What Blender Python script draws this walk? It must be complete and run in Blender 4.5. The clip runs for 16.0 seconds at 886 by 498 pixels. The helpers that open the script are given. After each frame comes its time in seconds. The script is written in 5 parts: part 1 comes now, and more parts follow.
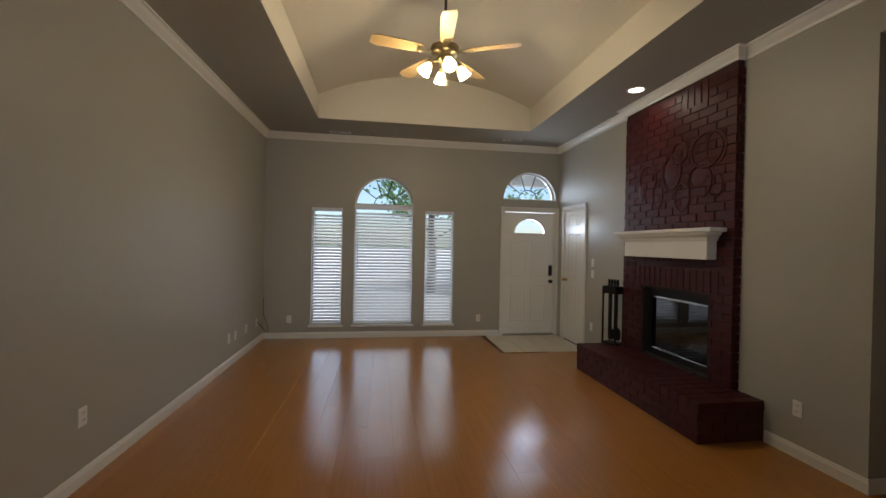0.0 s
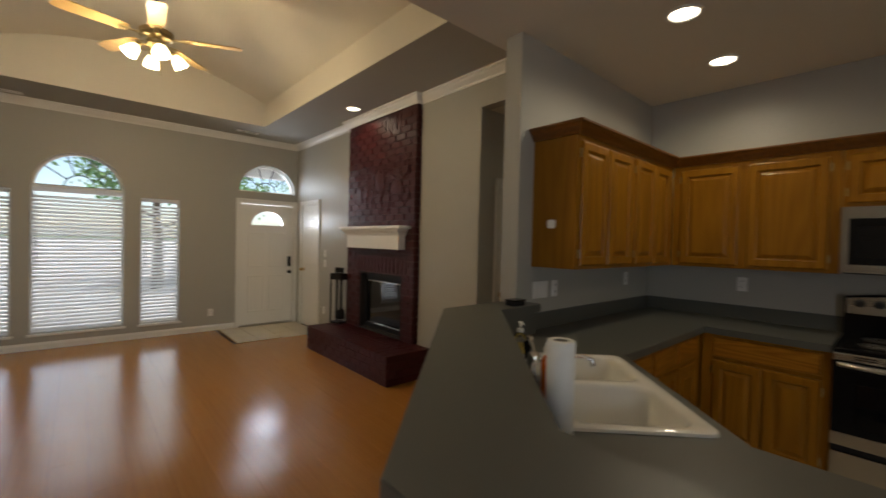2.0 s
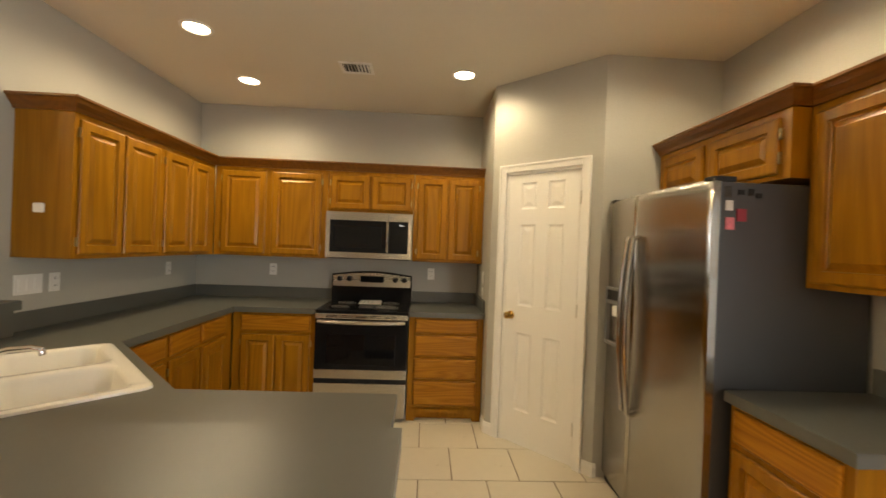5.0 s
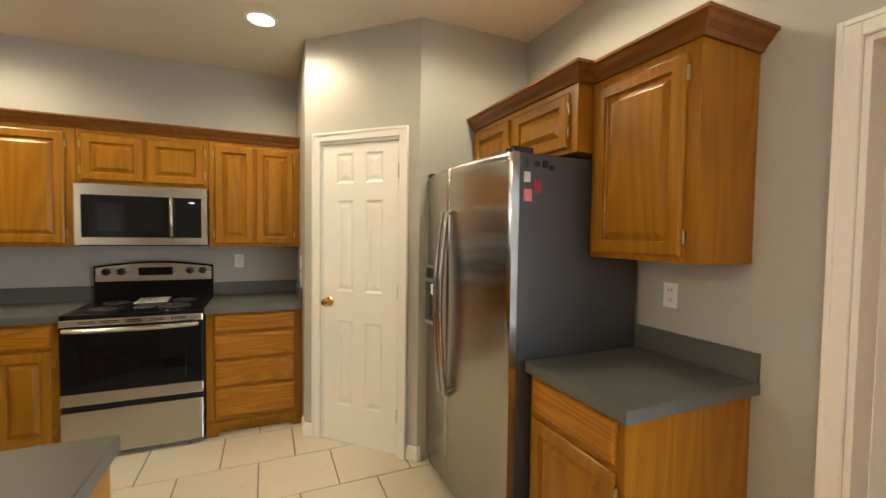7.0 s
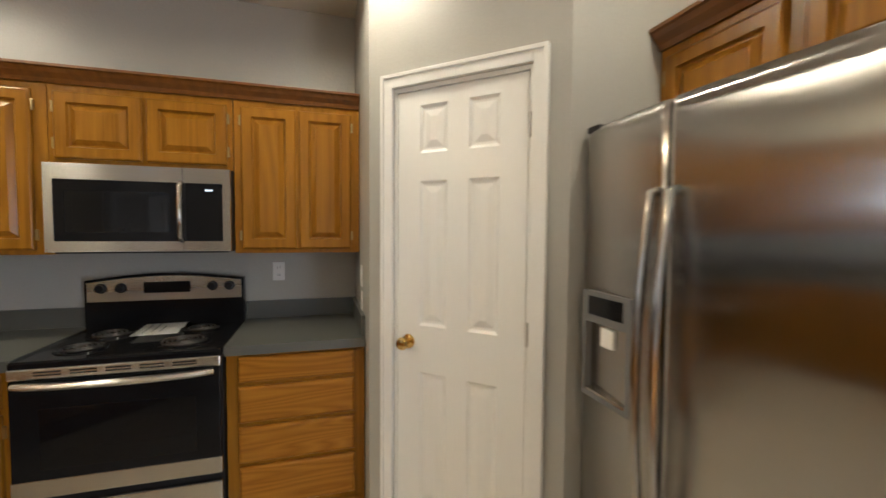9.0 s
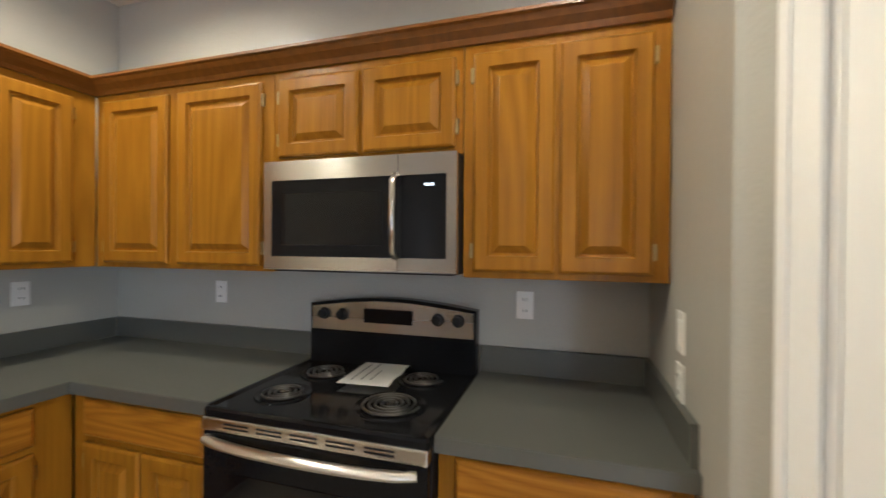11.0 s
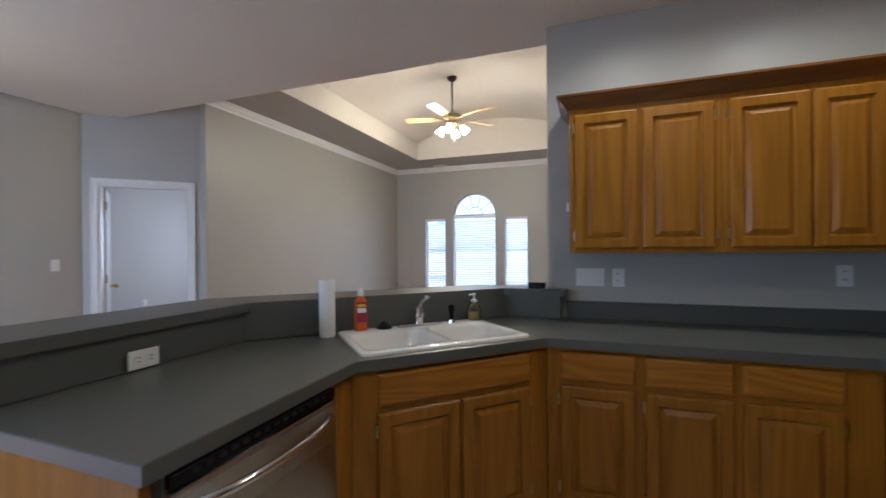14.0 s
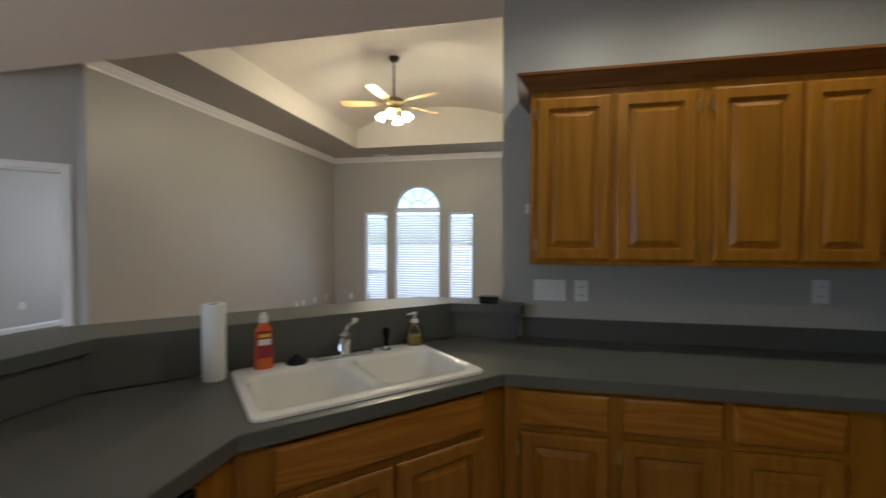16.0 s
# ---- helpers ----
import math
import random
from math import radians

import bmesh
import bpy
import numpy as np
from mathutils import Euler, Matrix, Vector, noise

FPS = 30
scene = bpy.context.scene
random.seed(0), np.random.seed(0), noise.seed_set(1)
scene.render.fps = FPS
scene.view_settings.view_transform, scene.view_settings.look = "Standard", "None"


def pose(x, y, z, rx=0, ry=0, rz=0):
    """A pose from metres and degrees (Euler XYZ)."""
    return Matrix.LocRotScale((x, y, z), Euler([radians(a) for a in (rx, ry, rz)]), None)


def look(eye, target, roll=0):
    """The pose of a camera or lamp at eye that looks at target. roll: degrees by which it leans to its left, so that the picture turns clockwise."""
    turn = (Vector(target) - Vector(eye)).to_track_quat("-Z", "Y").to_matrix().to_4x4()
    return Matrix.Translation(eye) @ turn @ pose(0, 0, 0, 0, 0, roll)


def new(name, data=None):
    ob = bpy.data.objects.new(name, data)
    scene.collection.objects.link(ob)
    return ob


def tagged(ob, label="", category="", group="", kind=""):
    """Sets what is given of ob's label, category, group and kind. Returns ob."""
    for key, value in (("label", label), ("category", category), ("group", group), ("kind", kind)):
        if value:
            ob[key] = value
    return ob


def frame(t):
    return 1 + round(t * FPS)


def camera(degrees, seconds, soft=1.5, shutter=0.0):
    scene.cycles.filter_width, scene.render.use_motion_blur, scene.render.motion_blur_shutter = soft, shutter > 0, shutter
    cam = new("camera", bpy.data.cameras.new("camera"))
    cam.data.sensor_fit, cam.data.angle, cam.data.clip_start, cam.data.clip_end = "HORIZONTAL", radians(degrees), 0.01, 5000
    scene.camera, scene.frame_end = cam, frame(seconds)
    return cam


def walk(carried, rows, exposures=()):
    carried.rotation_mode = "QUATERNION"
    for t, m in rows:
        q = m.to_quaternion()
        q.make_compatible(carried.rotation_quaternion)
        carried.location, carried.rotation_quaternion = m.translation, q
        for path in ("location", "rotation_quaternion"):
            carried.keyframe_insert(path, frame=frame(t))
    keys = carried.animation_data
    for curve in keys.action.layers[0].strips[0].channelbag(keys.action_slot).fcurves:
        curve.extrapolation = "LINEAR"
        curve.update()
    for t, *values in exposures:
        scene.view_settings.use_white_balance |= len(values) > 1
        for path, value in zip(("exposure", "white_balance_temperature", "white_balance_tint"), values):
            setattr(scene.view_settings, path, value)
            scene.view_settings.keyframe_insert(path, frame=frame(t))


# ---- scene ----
cam = camera(94.5, 16.0, shutter=0.4)
PATH = [
    (0, (0.884, 0.044, 1.436), (1.187, 2.021, 1.42), 1.1),
    (0.5, (0.873, -0.11, 1.433), (1.205, 1.862, 1.418), 1.1),
    (1, (0.898, -0.339, 1.426), (1.461, 1.58, 1.408), 1.2),
    (1.5, (0.885, -0.511, 1.443), (1.855, 1.238, 1.418), 1.2),
    (2, (0.951, -0.642, 1.46), (2.276, 0.856, 1.426), 1.4),
    (2.5, (1.014, -0.8, 1.463), (2.578, 0.447, 1.429), 1.4),
    (3, (1.028, -1.002, 1.463), (2.734, 0.043, 1.432), 1.6),
    (3.5, (1.021, -1.161, 1.463), (2.845, -0.34, 1.436), 1.9),
    (4, (1.002, -1.234, 1.468), (2.919, -0.665, 1.442), 2.2),
    (4.5, (0.941, -1.267, 1.467), (2.927, -1.026, 1.453), 2.4),
    (5, (0.843, -1.257, 1.458), (2.842, -1.34, 1.449), 2.2),
    (5.2, (0.826, -1.302, 1.456), (2.819, -1.463, 1.444), 2.2),
    (7.3, (1.217, -1.533, 1.438), (3.023, -2.39, 1.361), 0.8),
    (7.5, (1.335, -1.545, 1.444), (3.126, -2.433, 1.369), 0.9),
    (8, (1.625, -1.573, 1.439), (3.389, -2.511, 1.361), 1.0),
    (8.5, (1.931, -1.641, 1.443), (3.767, -2.429, 1.356), 0.6),
    (9, (2.213, -1.56, 1.446), (4.128, -2.131, 1.353), 0.4),
    (9.2, (2.321, -1.526, 1.454), (4.251, -2.044, 1.371), 0.3),
    (11.3, (3.312, -1.474, 1.407), (5.099, -0.577, 1.398), 0.4),
    (11.5, (3.386, -1.476, 1.391), (5.042, -0.355, 1.384), 0.3),
    (12, (3.474, -1.493, 1.381), (4.651, 0.125, 1.37), -0.2),
    (12.5, (3.435, -1.503, 1.367), (4.084, 0.388, 1.371), -0.1),
    (13, (3.345, -1.567, 1.337), (3.486, 0.428, 1.353), 0.0),
    (13.5, (3.265, -1.703, 1.344), (2.944, 0.271, 1.348), -0.5),
    (14, (3.201, -1.742, 1.347), (2.525, 0.14, 1.346), -0.5),
    (14.5, (3.156, -1.765, 1.409), (2.248, 0.016, 1.401), -0.6),
    (15, (3.131, -1.666, 1.417), (2.185, 0.096, 1.401), -0.6),
    (15.5, (3.085, -1.44, 1.408), (2.206, 0.356, 1.38), -0.5),
    (16, (3.092, -1.305, 1.429), (2.681, 0.652, 1.386), 0.1),
]
EXPOSURES = [(0, 0.3, 5800, 10), (1.5, 0.43, 5900, 10), (2, 0.58, 6300, 10), (2.5, 1.02, 6700, 10), (3, 1.43, 7000, 10), (3.5, 1.88, 7300, 10), (5, 2.22, 7400, 10), (7.5, 2.5, 6100, 10), (9, 2.18, 5700, 11), (11.5, 2.75, 5450, 10), (12, 2.9, 5300, 10), (12.5, 2.36, 4950, 14), (13, 1.7, 4650, 17), (13.5, 1.55, 4750, 17), (14, 1.48, 4800, 14), (15, 1.25, 4950, 9), (16, 1.15, 5200, 9)]
walk(cam, [(t, look(eye, target, roll)) for t, eye, target, roll in PATH], EXPOSURES)

# ---- world, sun, large lights ----
world = bpy.data.worlds.new("sky")
scene.world = world
world.use_nodes = True
wn = world.node_tree.nodes
sky = wn.new("ShaderNodeTexSky")
sky.sky_type = "NISHITA"
sky.sun_disc = False
sky.sun_elevation, sky.sun_rotation = radians(66), radians(180)
wn["Background"].inputs[1].default_value = 0.15
world.node_tree.links.new(sky.outputs[0], wn["Background"].inputs[0])
sun = new("sun", bpy.data.lights.new("sun", "SUN"))
sun.data.energy, sun.data.angle, sun.data.color = 5.0, radians(0.5), (1.0, 0.95, 0.88)
sun.matrix_world = look((0, -10, 22.5), (0, 0, 0))


def area_lamp(name, eye, target, sx, sy, watts, colour=(1, 1, 1)):
    lamp = new(name, bpy.data.lights.new(name, "AREA"))
    lamp.data.shape, lamp.data.size, lamp.data.size_y, lamp.data.energy, lamp.data.color = "RECTANGLE", sx, sy, watts, colour
    lamp.matrix_world = look(eye, target)
    return lamp


def point_lamp(name, at, watts, colour, radius=0.03):
    lamp = new(name, bpy.data.lights.new(name, "POINT"))
    lamp.data.energy, lamp.data.color, lamp.data.shadow_soft_size = watts, colour, radius
    lamp.location = at
    return lamp


def spot_lamp(name, at, watts, colour, degrees=168, radius=0.06):
    lamp = new(name, bpy.data.lights.new(name, "SPOT"))
    lamp.data.energy, lamp.data.color, lamp.data.shadow_soft_size = watts, colour, radius
    lamp.data.spot_size, lamp.data.spot_blend = radians(degrees), 0.6
    lamp.location = at
    return lamp


DAY = (0.86, 0.93, 1.0)
WARM = (1.0, 0.765, 0.43)
# area lamps for daylight in the window openings of the living room and behind the dining area
area_lamp("opening_fill_light", (0.08, 6.69, 1.1), (0.08, 0, 1.1), 0.44, 1.65, 3.2, DAY)
area_lamp("opening_fill_light", (0.937, 6.69, 1.13), (0.937, 0, 1.13), 0.86, 1.7, 7, DAY)
area_lamp("opening_fill_light", (1.81, 6.69, 1.1), (1.81, 0, 1.1), 0.44, 1.65, 3.2, DAY)
area_lamp("opening_fill_light", (3.295, 6.645, 1.76), (3.295, 0, 1.6), 0.52, 0.22, 5.5, DAY)
area_lamp("opening_fill_light", (3.293, 6.645, 2.37), (3.293, 0, 1.8), 0.80, 0.32, 4, DAY)
area_lamp("opening_fill_light", (-0.3, -3.30, 1.15), (-0.3, 0, 1.0), 1.7, 1.9, 25, DAY)
# added fill lamp, no known source: brightens the room behind the bedroom doorway
area_lamp("opening_fill_light", (-2.75, 5.30, 1.5), (-2.75, 0, 1.2), 1.6, 1.15, 20, (1.0, 0.94, 0.88))
KITCHEN_CANS = [(3.43, 0.205), (4.235, 0.225), (3.90, -1.495), (2.74, -2.57)]
for cx, cy in KITCHEN_CANS:
    spot_lamp("can_lamp", (cx, cy, 2.715), 7.8, (1.0, 0.85, 0.58))
spot_lamp("can_lamp", (3.46, 3.93, 3.045), 5.6, (1.0, 0.85, 0.58))
spot_lamp("can_lamp", (5.55, 1.35, 2.715), 2.5, (1.0, 0.85, 0.58))

# ---- materials ----


def material(name, colour, rough=0.5, metal=0.0, vary=0.08, scale=6.0, fine=120.0, bump=0.02, stretch=(1, 1, 1), coat=0.0, rough_vary=0.08, spec=0.5, pick=0.0, aniso=0.0, turn=0.0):
    """Base colour with variation at two scales, roughness variation and fine relief."""
    mat = bpy.data.materials.new(name)
    mat.use_nodes = True
    nt = mat.node_tree
    n, l = nt.nodes, nt.links
    b = n["Principled BSDF"]
    tc = n.new("ShaderNodeTexCoord")
    mp = n.new("ShaderNodeMapping")
    mp.inputs["Scale"].default_value = stretch
    l.new(tc.outputs["Object"], mp.inputs[0])
    big, small = n.new("ShaderNodeTexNoise"), n.new("ShaderNodeTexNoise")
    big.inputs["Scale"].default_value, small.inputs["Scale"].default_value = scale, fine
    big.inputs["Detail"].default_value, small.inputs["Detail"].default_value = 5, 3
    l.new(mp.outputs[0], big.inputs[0])
    l.new(mp.outputs[0], small.inputs[0])
    add = n.new("ShaderNodeMath")
    add.operation = "ADD"
    l.new(big.outputs[0], add.inputs[0])
    l.new(small.outputs[0], add.inputs[1])
    last = add
    if pick:
        info = n.new("ShaderNodeObjectInfo")
        mul = n.new("ShaderNodeMath")
        mul.operation = "MULTIPLY_ADD"
        mul.inputs[1].default_value = pick
        l.new(info.outputs["Random"], mul.inputs[0])
        l.new(add.outputs[0], mul.inputs[2])
        last = mul
    ramp = n.new("ShaderNodeMapRange")
    ramp.inputs["From Min"].default_value, ramp.inputs["From Max"].default_value = 0.5, 1.5 + pick
    ramp.inputs["To Min"].default_value, ramp.inputs["To Max"].default_value = 1 - vary, 1 + vary
    l.new(last.outputs[0], ramp.inputs[0])
    mix = n.new("ShaderNodeVectorMath")
    mix.operation = "SCALE"
    mix.inputs[0].default_value = colour
    l.new(ramp.outputs[0], mix.inputs["Scale"])
    l.new(mix.outputs[0], b.inputs["Base Color"])
    rr = n.new("ShaderNodeMapRange")
    rr.inputs["To Min"].default_value, rr.inputs["To Max"].default_value = max(rough - rough_vary, 0.02), min(rough + rough_vary, 1)
    l.new(big.outputs[0], rr.inputs[0])
    l.new(rr.outputs[0], b.inputs["Roughness"])
    b.inputs["Metallic"].default_value = metal
    b.inputs["Coat Weight"].default_value = coat
    b.inputs["Coat Roughness"].default_value = 0.15
    b.inputs["Specular IOR Level"].default_value = spec
    if aniso:
        tg = n.new("ShaderNodeTangent")
        tg.direction_type, tg.axis = "RADIAL", "Z"
        l.new(tg.outputs[0], b.inputs["Tangent"])
        b.inputs["Anisotropic"].default_value, b.inputs["Anisotropic Rotation"].default_value = aniso, turn
    if bump:
        bp = n.new("ShaderNodeBump")
        bp.inputs["Strength"].default_value, bp.inputs["Distance"].default_value = 0.4, bump
        l.new(small.outputs[0], bp.inputs["Height"])
        l.new(bp.outputs[0], b.inputs["Normal"])
    return mat


def wood(name, light, dark, along, rough=0.34, scale=1.0, coat=0.04, pick=0.0, spec=0.5, figured=0.6):
    """Oak with long fibres and cathedral figure; along: the axis of the grain."""
    mat = bpy.data.materials.new(name)
    mat.use_nodes = True
    nt = mat.node_tree
    n, l = nt.nodes, nt.links
    b = n["Principled BSDF"]
    tc, info = n.new("ShaderNodeTexCoord"), n.new("ShaderNodeObjectInfo")
    shift = n.new("ShaderNodeVectorMath")
    shift.operation = "SCALE"
    shift.inputs[0].default_value = (17.0, 9.0, 23.0)
    l.new(info.outputs["Random"], shift.inputs["Scale"])
    addv = n.new("ShaderNodeVectorMath")
    l.new(tc.outputs["Object"], addv.inputs[0])
    l.new(shift.outputs[0], addv.inputs[1])
    mp = n.new("ShaderNodeMapping")
    s = [6.0 * scale] * 3
    s["xyz".index(along)] = 0.55 * scale
    mp.inputs["Scale"].default_value = s
    l.new(addv.outputs[0], mp.inputs[0])
    figure = n.new("ShaderNodeTexNoise")
    figure.inputs["Scale"].default_value, figure.inputs["Detail"].default_value = 0.7, 1.5
    l.new(mp.outputs[0], figure.inputs[0])
    rings = n.new("ShaderNodeMath")
    rings.operation = "MULTIPLY"
    rings.inputs[1].default_value = 11.0 if figured < 0.7 else 16.0
    l.new(figure.outputs[0], rings.inputs[0])
    frac = n.new("ShaderNodeMath")
    frac.operation = "PINGPONG"
    frac.inputs[1].default_value = 0.5
    l.new(rings.outputs[0], frac.inputs[0])
    mp2 = n.new("ShaderNodeMapping")
    s2 = [110.0 * scale] * 3
    s2["xyz".index(along)] = 3.0 * scale
    mp2.inputs["Scale"].default_value = s2
    l.new(addv.outputs[0], mp2.inputs[0])
    fibre = n.new("ShaderNodeTexNoise")
    fibre.inputs["Scale"].default_value, fibre.inputs["Detail"].default_value = 1.0, 4
    l.new(mp2.outputs[0], fibre.inputs[0])
    mixv = n.new("ShaderNodeMath")
    mixv.operation = "MULTIPLY_ADD"
    mixv.inputs[1].default_value = figured
    l.new(frac.outputs[0], mixv.inputs[0])
    half = n.new("ShaderNodeMath")
    half.operation = "MULTIPLY"
    half.inputs[1].default_value = 0.5
    l.new(fibre.outputs[0], half.inputs[0])
    l.new(half.outputs[0], mixv.inputs[2])
    tone = n.new("ShaderNodeMath")
    tone.operation = "MULTIPLY_ADD"
    tone.inputs[1].default_value = pick
    l.new(info.outputs["Random"], tone.inputs[0])
    l.new(mixv.outputs[0], tone.inputs[2])
    ramp = n.new("ShaderNodeValToRGB")
    ramp.color_ramp.elements[0].position, ramp.color_ramp.elements[0].color = 0.15, (*light, 1)
    ramp.color_ramp.elements[1].position, ramp.color_ramp.elements[1].color = 0.85 + pick, (*dark, 1)
    l.new(tone.outputs[0], ramp.inputs[0])
    l.new(ramp.outputs[0], b.inputs["Base Color"])
    b.inputs["Roughness"].default_value, b.inputs["Specular IOR Level"].default_value = rough, spec
    b.inputs["Coat Weight"].default_value, b.inputs["Coat Roughness"].default_value = coat, 0.18
    bp = n.new("ShaderNodeBump")
    bp.inputs["Strength"].default_value, bp.inputs["Distance"].default_value = 0.12, 0.002
    l.new(fibre.outputs[0], bp.inputs["Height"])
    l.new(bp.outputs[0], b.inputs["Normal"])
    return mat


def glow(name, colour, strength):
    mat = bpy.data.materials.new(name)
    mat.use_nodes = True
    b = mat.node_tree.nodes["Principled BSDF"]
    b.inputs["Base Color"].default_value = (0.9, 0.9, 0.9, 1)
    b.inputs["Emission Color"].default_value = (*colour, 1)
    b.inputs["Emission Strength"].default_value = strength
    return mat


def glass(name, colour=(1, 1, 1), rough=0.0, thin=True):
    mat = bpy.data.materials.new(name)
    mat.use_nodes = True
    n, l = mat.node_tree.nodes, mat.node_tree.links
    if not thin:
        b = n["Principled BSDF"]
        b.inputs["Base Color"].default_value = (*colour, 1)
        b.inputs["Transmission Weight"].default_value, b.inputs["Roughness"].default_value, b.inputs["IOR"].default_value = 1.0, rough, 1.35
        return mat
    tr, gl, mx, fr = n.new("ShaderNodeBsdfTransparent"), n.new("ShaderNodeBsdfGlossy"), n.new("ShaderNodeMixShader"), n.new("ShaderNodeFresnel")
    tr.inputs[0].default_value = (*colour, 1)
    gl.inputs["Roughness"].default_value = rough
    fr.inputs[0].default_value = 1.45
    l.new(fr.outputs[0], mx.inputs[0])
    l.new(tr.outputs[0], mx.inputs[1])
    l.new(gl.outputs[0], mx.inputs[2])
    l.new(mx.outputs[0], n["Material Output"].inputs[0])
    return mat


M_WALL = material("greige_wall_paint", (0.41, 0.40, 0.362), 0.40, vary=0.03, scale=1.3, fine=90, bump=0.003, spec=0.35)
M_CEIL = material("ceiling_paint", (0.67, 0.64, 0.55), 0.8, vary=0.03, scale=1.5, fine=70, bump=0.004)
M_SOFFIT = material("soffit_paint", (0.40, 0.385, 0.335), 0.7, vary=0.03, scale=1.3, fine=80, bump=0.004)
M_VAULT = material("vault_paint", (0.70, 0.66, 0.58), 0.8, vary=0.03, scale=1.5, fine=70, bump=0.004)
M_TRIM = material("white_trim_paint", (0.76, 0.75, 0.72), 0.35, vary=0.03, scale=5, fine=60, bump=0.001)
M_DOORW = material("white_door_paint", (0.78, 0.77, 0.74), 0.32, vary=0.03, scale=4, fine=200, bump=0.0008, stretch=(1, 1, 0.06))
M_OAK = wood("honey_oak", (0.338, 0.146, 0.010), (0.150, 0.055, 0.003), "z", 0.30, spec=0.2, figured=0.5)
M_OAK_H = wood("honey_oak_across", (0.41, 0.172, 0.016), (0.21, 0.074, 0.005), "x", 0.32, 1.6, spec=0.2, figured=0.8)
M_OAK_DARK = wood("oak_crown", (0.19, 0.07, 0.009), (0.10, 0.033, 0.004), "x", 0.35)
M_LAM = wood("laminate_floor", (0.42, 0.185, 0.040), (0.30, 0.122, 0.024), "y", 0.17, 0.9, 0.05, 0.12)
M_GAP = material("dark_joint", (0.06, 0.035, 0.02), 0.8)
M_COUNTER = material("grey_green_laminate", (0.088, 0.090, 0.080), 0.40, spec=0.65, vary=0.07, scale=60, fine=420, bump=0, rough_vary=0.04)
M_TILE = material("cream_floor_tile", (0.60, 0.54, 0.43), 0.3, vary=0.08, scale=7, fine=90, bump=0.002, pick=0.6)
M_GROUT = material("tile_grout", (0.20, 0.15, 0.10), 0.9, vary=0.15, scale=9, fine=200)
M_STEEL = material("brushed_steel", (0.53, 0.51, 0.475), 0.27, 1.0, vary=0.06, scale=3, fine=420, bump=0, stretch=(0.012, 1, 1), rough_vary=0.04, aniso=0.93, turn=0.25)
M_STEEL_V = material("brushed_steel_upright", (0.42, 0.40, 0.37), 0.19, 1.0, vary=0.06, scale=3, fine=420, bump=0, stretch=(1, 1, 0.010), rough_vary=0.02, aniso=0.96)
M_CHROME = material("chrome", (0.80, 0.80, 0.80), 0.07, 1.0, vary=0.02, bump=0)
M_BRASS = material("polished_brass", (0.72, 0.50, 0.18), 0.15, 1.0, vary=0.05, bump=0)
M_ABRASS = material("aged_brass", (0.42, 0.33, 0.17), 0.3, 1.0, vary=0.1, bump=0)
M_BRONZE = material("dark_bronze", (0.07, 0.055, 0.045), 0.35, 0.8, vary=0.1, bump=0)
M_BLACK = material("black_enamel", (0.008, 0.008, 0.009), 0.09, vary=0.2, bump=0, rough_vary=0.04, spec=0.16)
M_BLACK_M = material("matt_black", (0.010, 0.010, 0.011), 0.5, vary=0.2, bump=0, spec=0.3)
M_IRON = material("wrought_iron", (0.015, 0.014, 0.014), 0.5, 0.6, vary=0.2, bump=0.001)
M_FRIDGE_SIDE = material("grey_textured_steel", (0.055, 0.057, 0.062), 0.42, 0.2, vary=0.06, scale=9, fine=600, bump=0.0006)
M_SINK = material("cream_sink_enamel", (0.80, 0.78, 0.72), 0.12, vary=0.03, bump=0)
M_BRICK = material("red_painted_brick", (0.052, 0.0065, 0.007), 0.42, spec=0.28, vary=0.24, scale=16, fine=130, bump=0.004, pick=0.8, rough_vary=0.12)
M_MORTAR = material("painted_mortar", (0.046, 0.006, 0.007), 0.6, vary=0.2, scale=20, fine=150, bump=0.004)
M_PLASTIC = material("white_plastic", (0.78, 0.77, 0.74), 0.3, vary=0.02, bump=0)
M_SLAT = material("white_blind_slat", (0.76, 0.76, 0.75), 0.45, vary=0.03, bump=0)
_n, _l = M_SLAT.node_tree.nodes, M_SLAT.node_tree.links
_tl, _mx = _n.new("ShaderNodeBsdfTranslucent"), _n.new("ShaderNodeMixShader")
_tl.inputs[0].default_value, _mx.inputs[0].default_value = (0.88, 0.89, 0.90, 1), 0.42
_l.new(_n["Principled BSDF"].outputs[0], _mx.inputs[1])
_l.new(_tl.outputs[0], _mx.inputs[2])
_l.new(_mx.outputs[0], _n["Material Output"].inputs[0])
M_SOOT = material("sooty_firebox", (0.02, 0.018, 0.017), 0.9, vary=0.4, scale=14, fine=90, bump=0.004)
M_PAPER = material("paper", (0.80, 0.79, 0.76), 0.8, vary=0.05, scale=30, fine=300, bump=0.0006)
M_GREY = material("grey_plastic", (0.16, 0.16, 0.16), 0.4, vary=0.05, bump=0)
M_ORANGE = material("orange_liquid", (0.62, 0.13, 0.02), 0.12, vary=0.05, bump=0)
M_RED = material("red_print", (0.26, 0.02, 0.04), 0.5, vary=0.1, bump=0)
M_PINK = material("pink_print", (0.60, 0.16, 0.2), 0.5, vary=0.3, scale=60, bump=0)
M_YELLOW = material("yellow_print", (0.75, 0.5, 0.04), 0.4, vary=0.05, bump=0)
M_SOAP = material("yellow_soap", (0.62, 0.50, 0.16), 0.1, vary=0.05, bump=0)
M_BLADE = wood("fan_blade_wood", (0.62, 0.44, 0.20), (0.50, 0.32, 0.12), "x", 0.4)
M_GLASS = glass("window_glass")
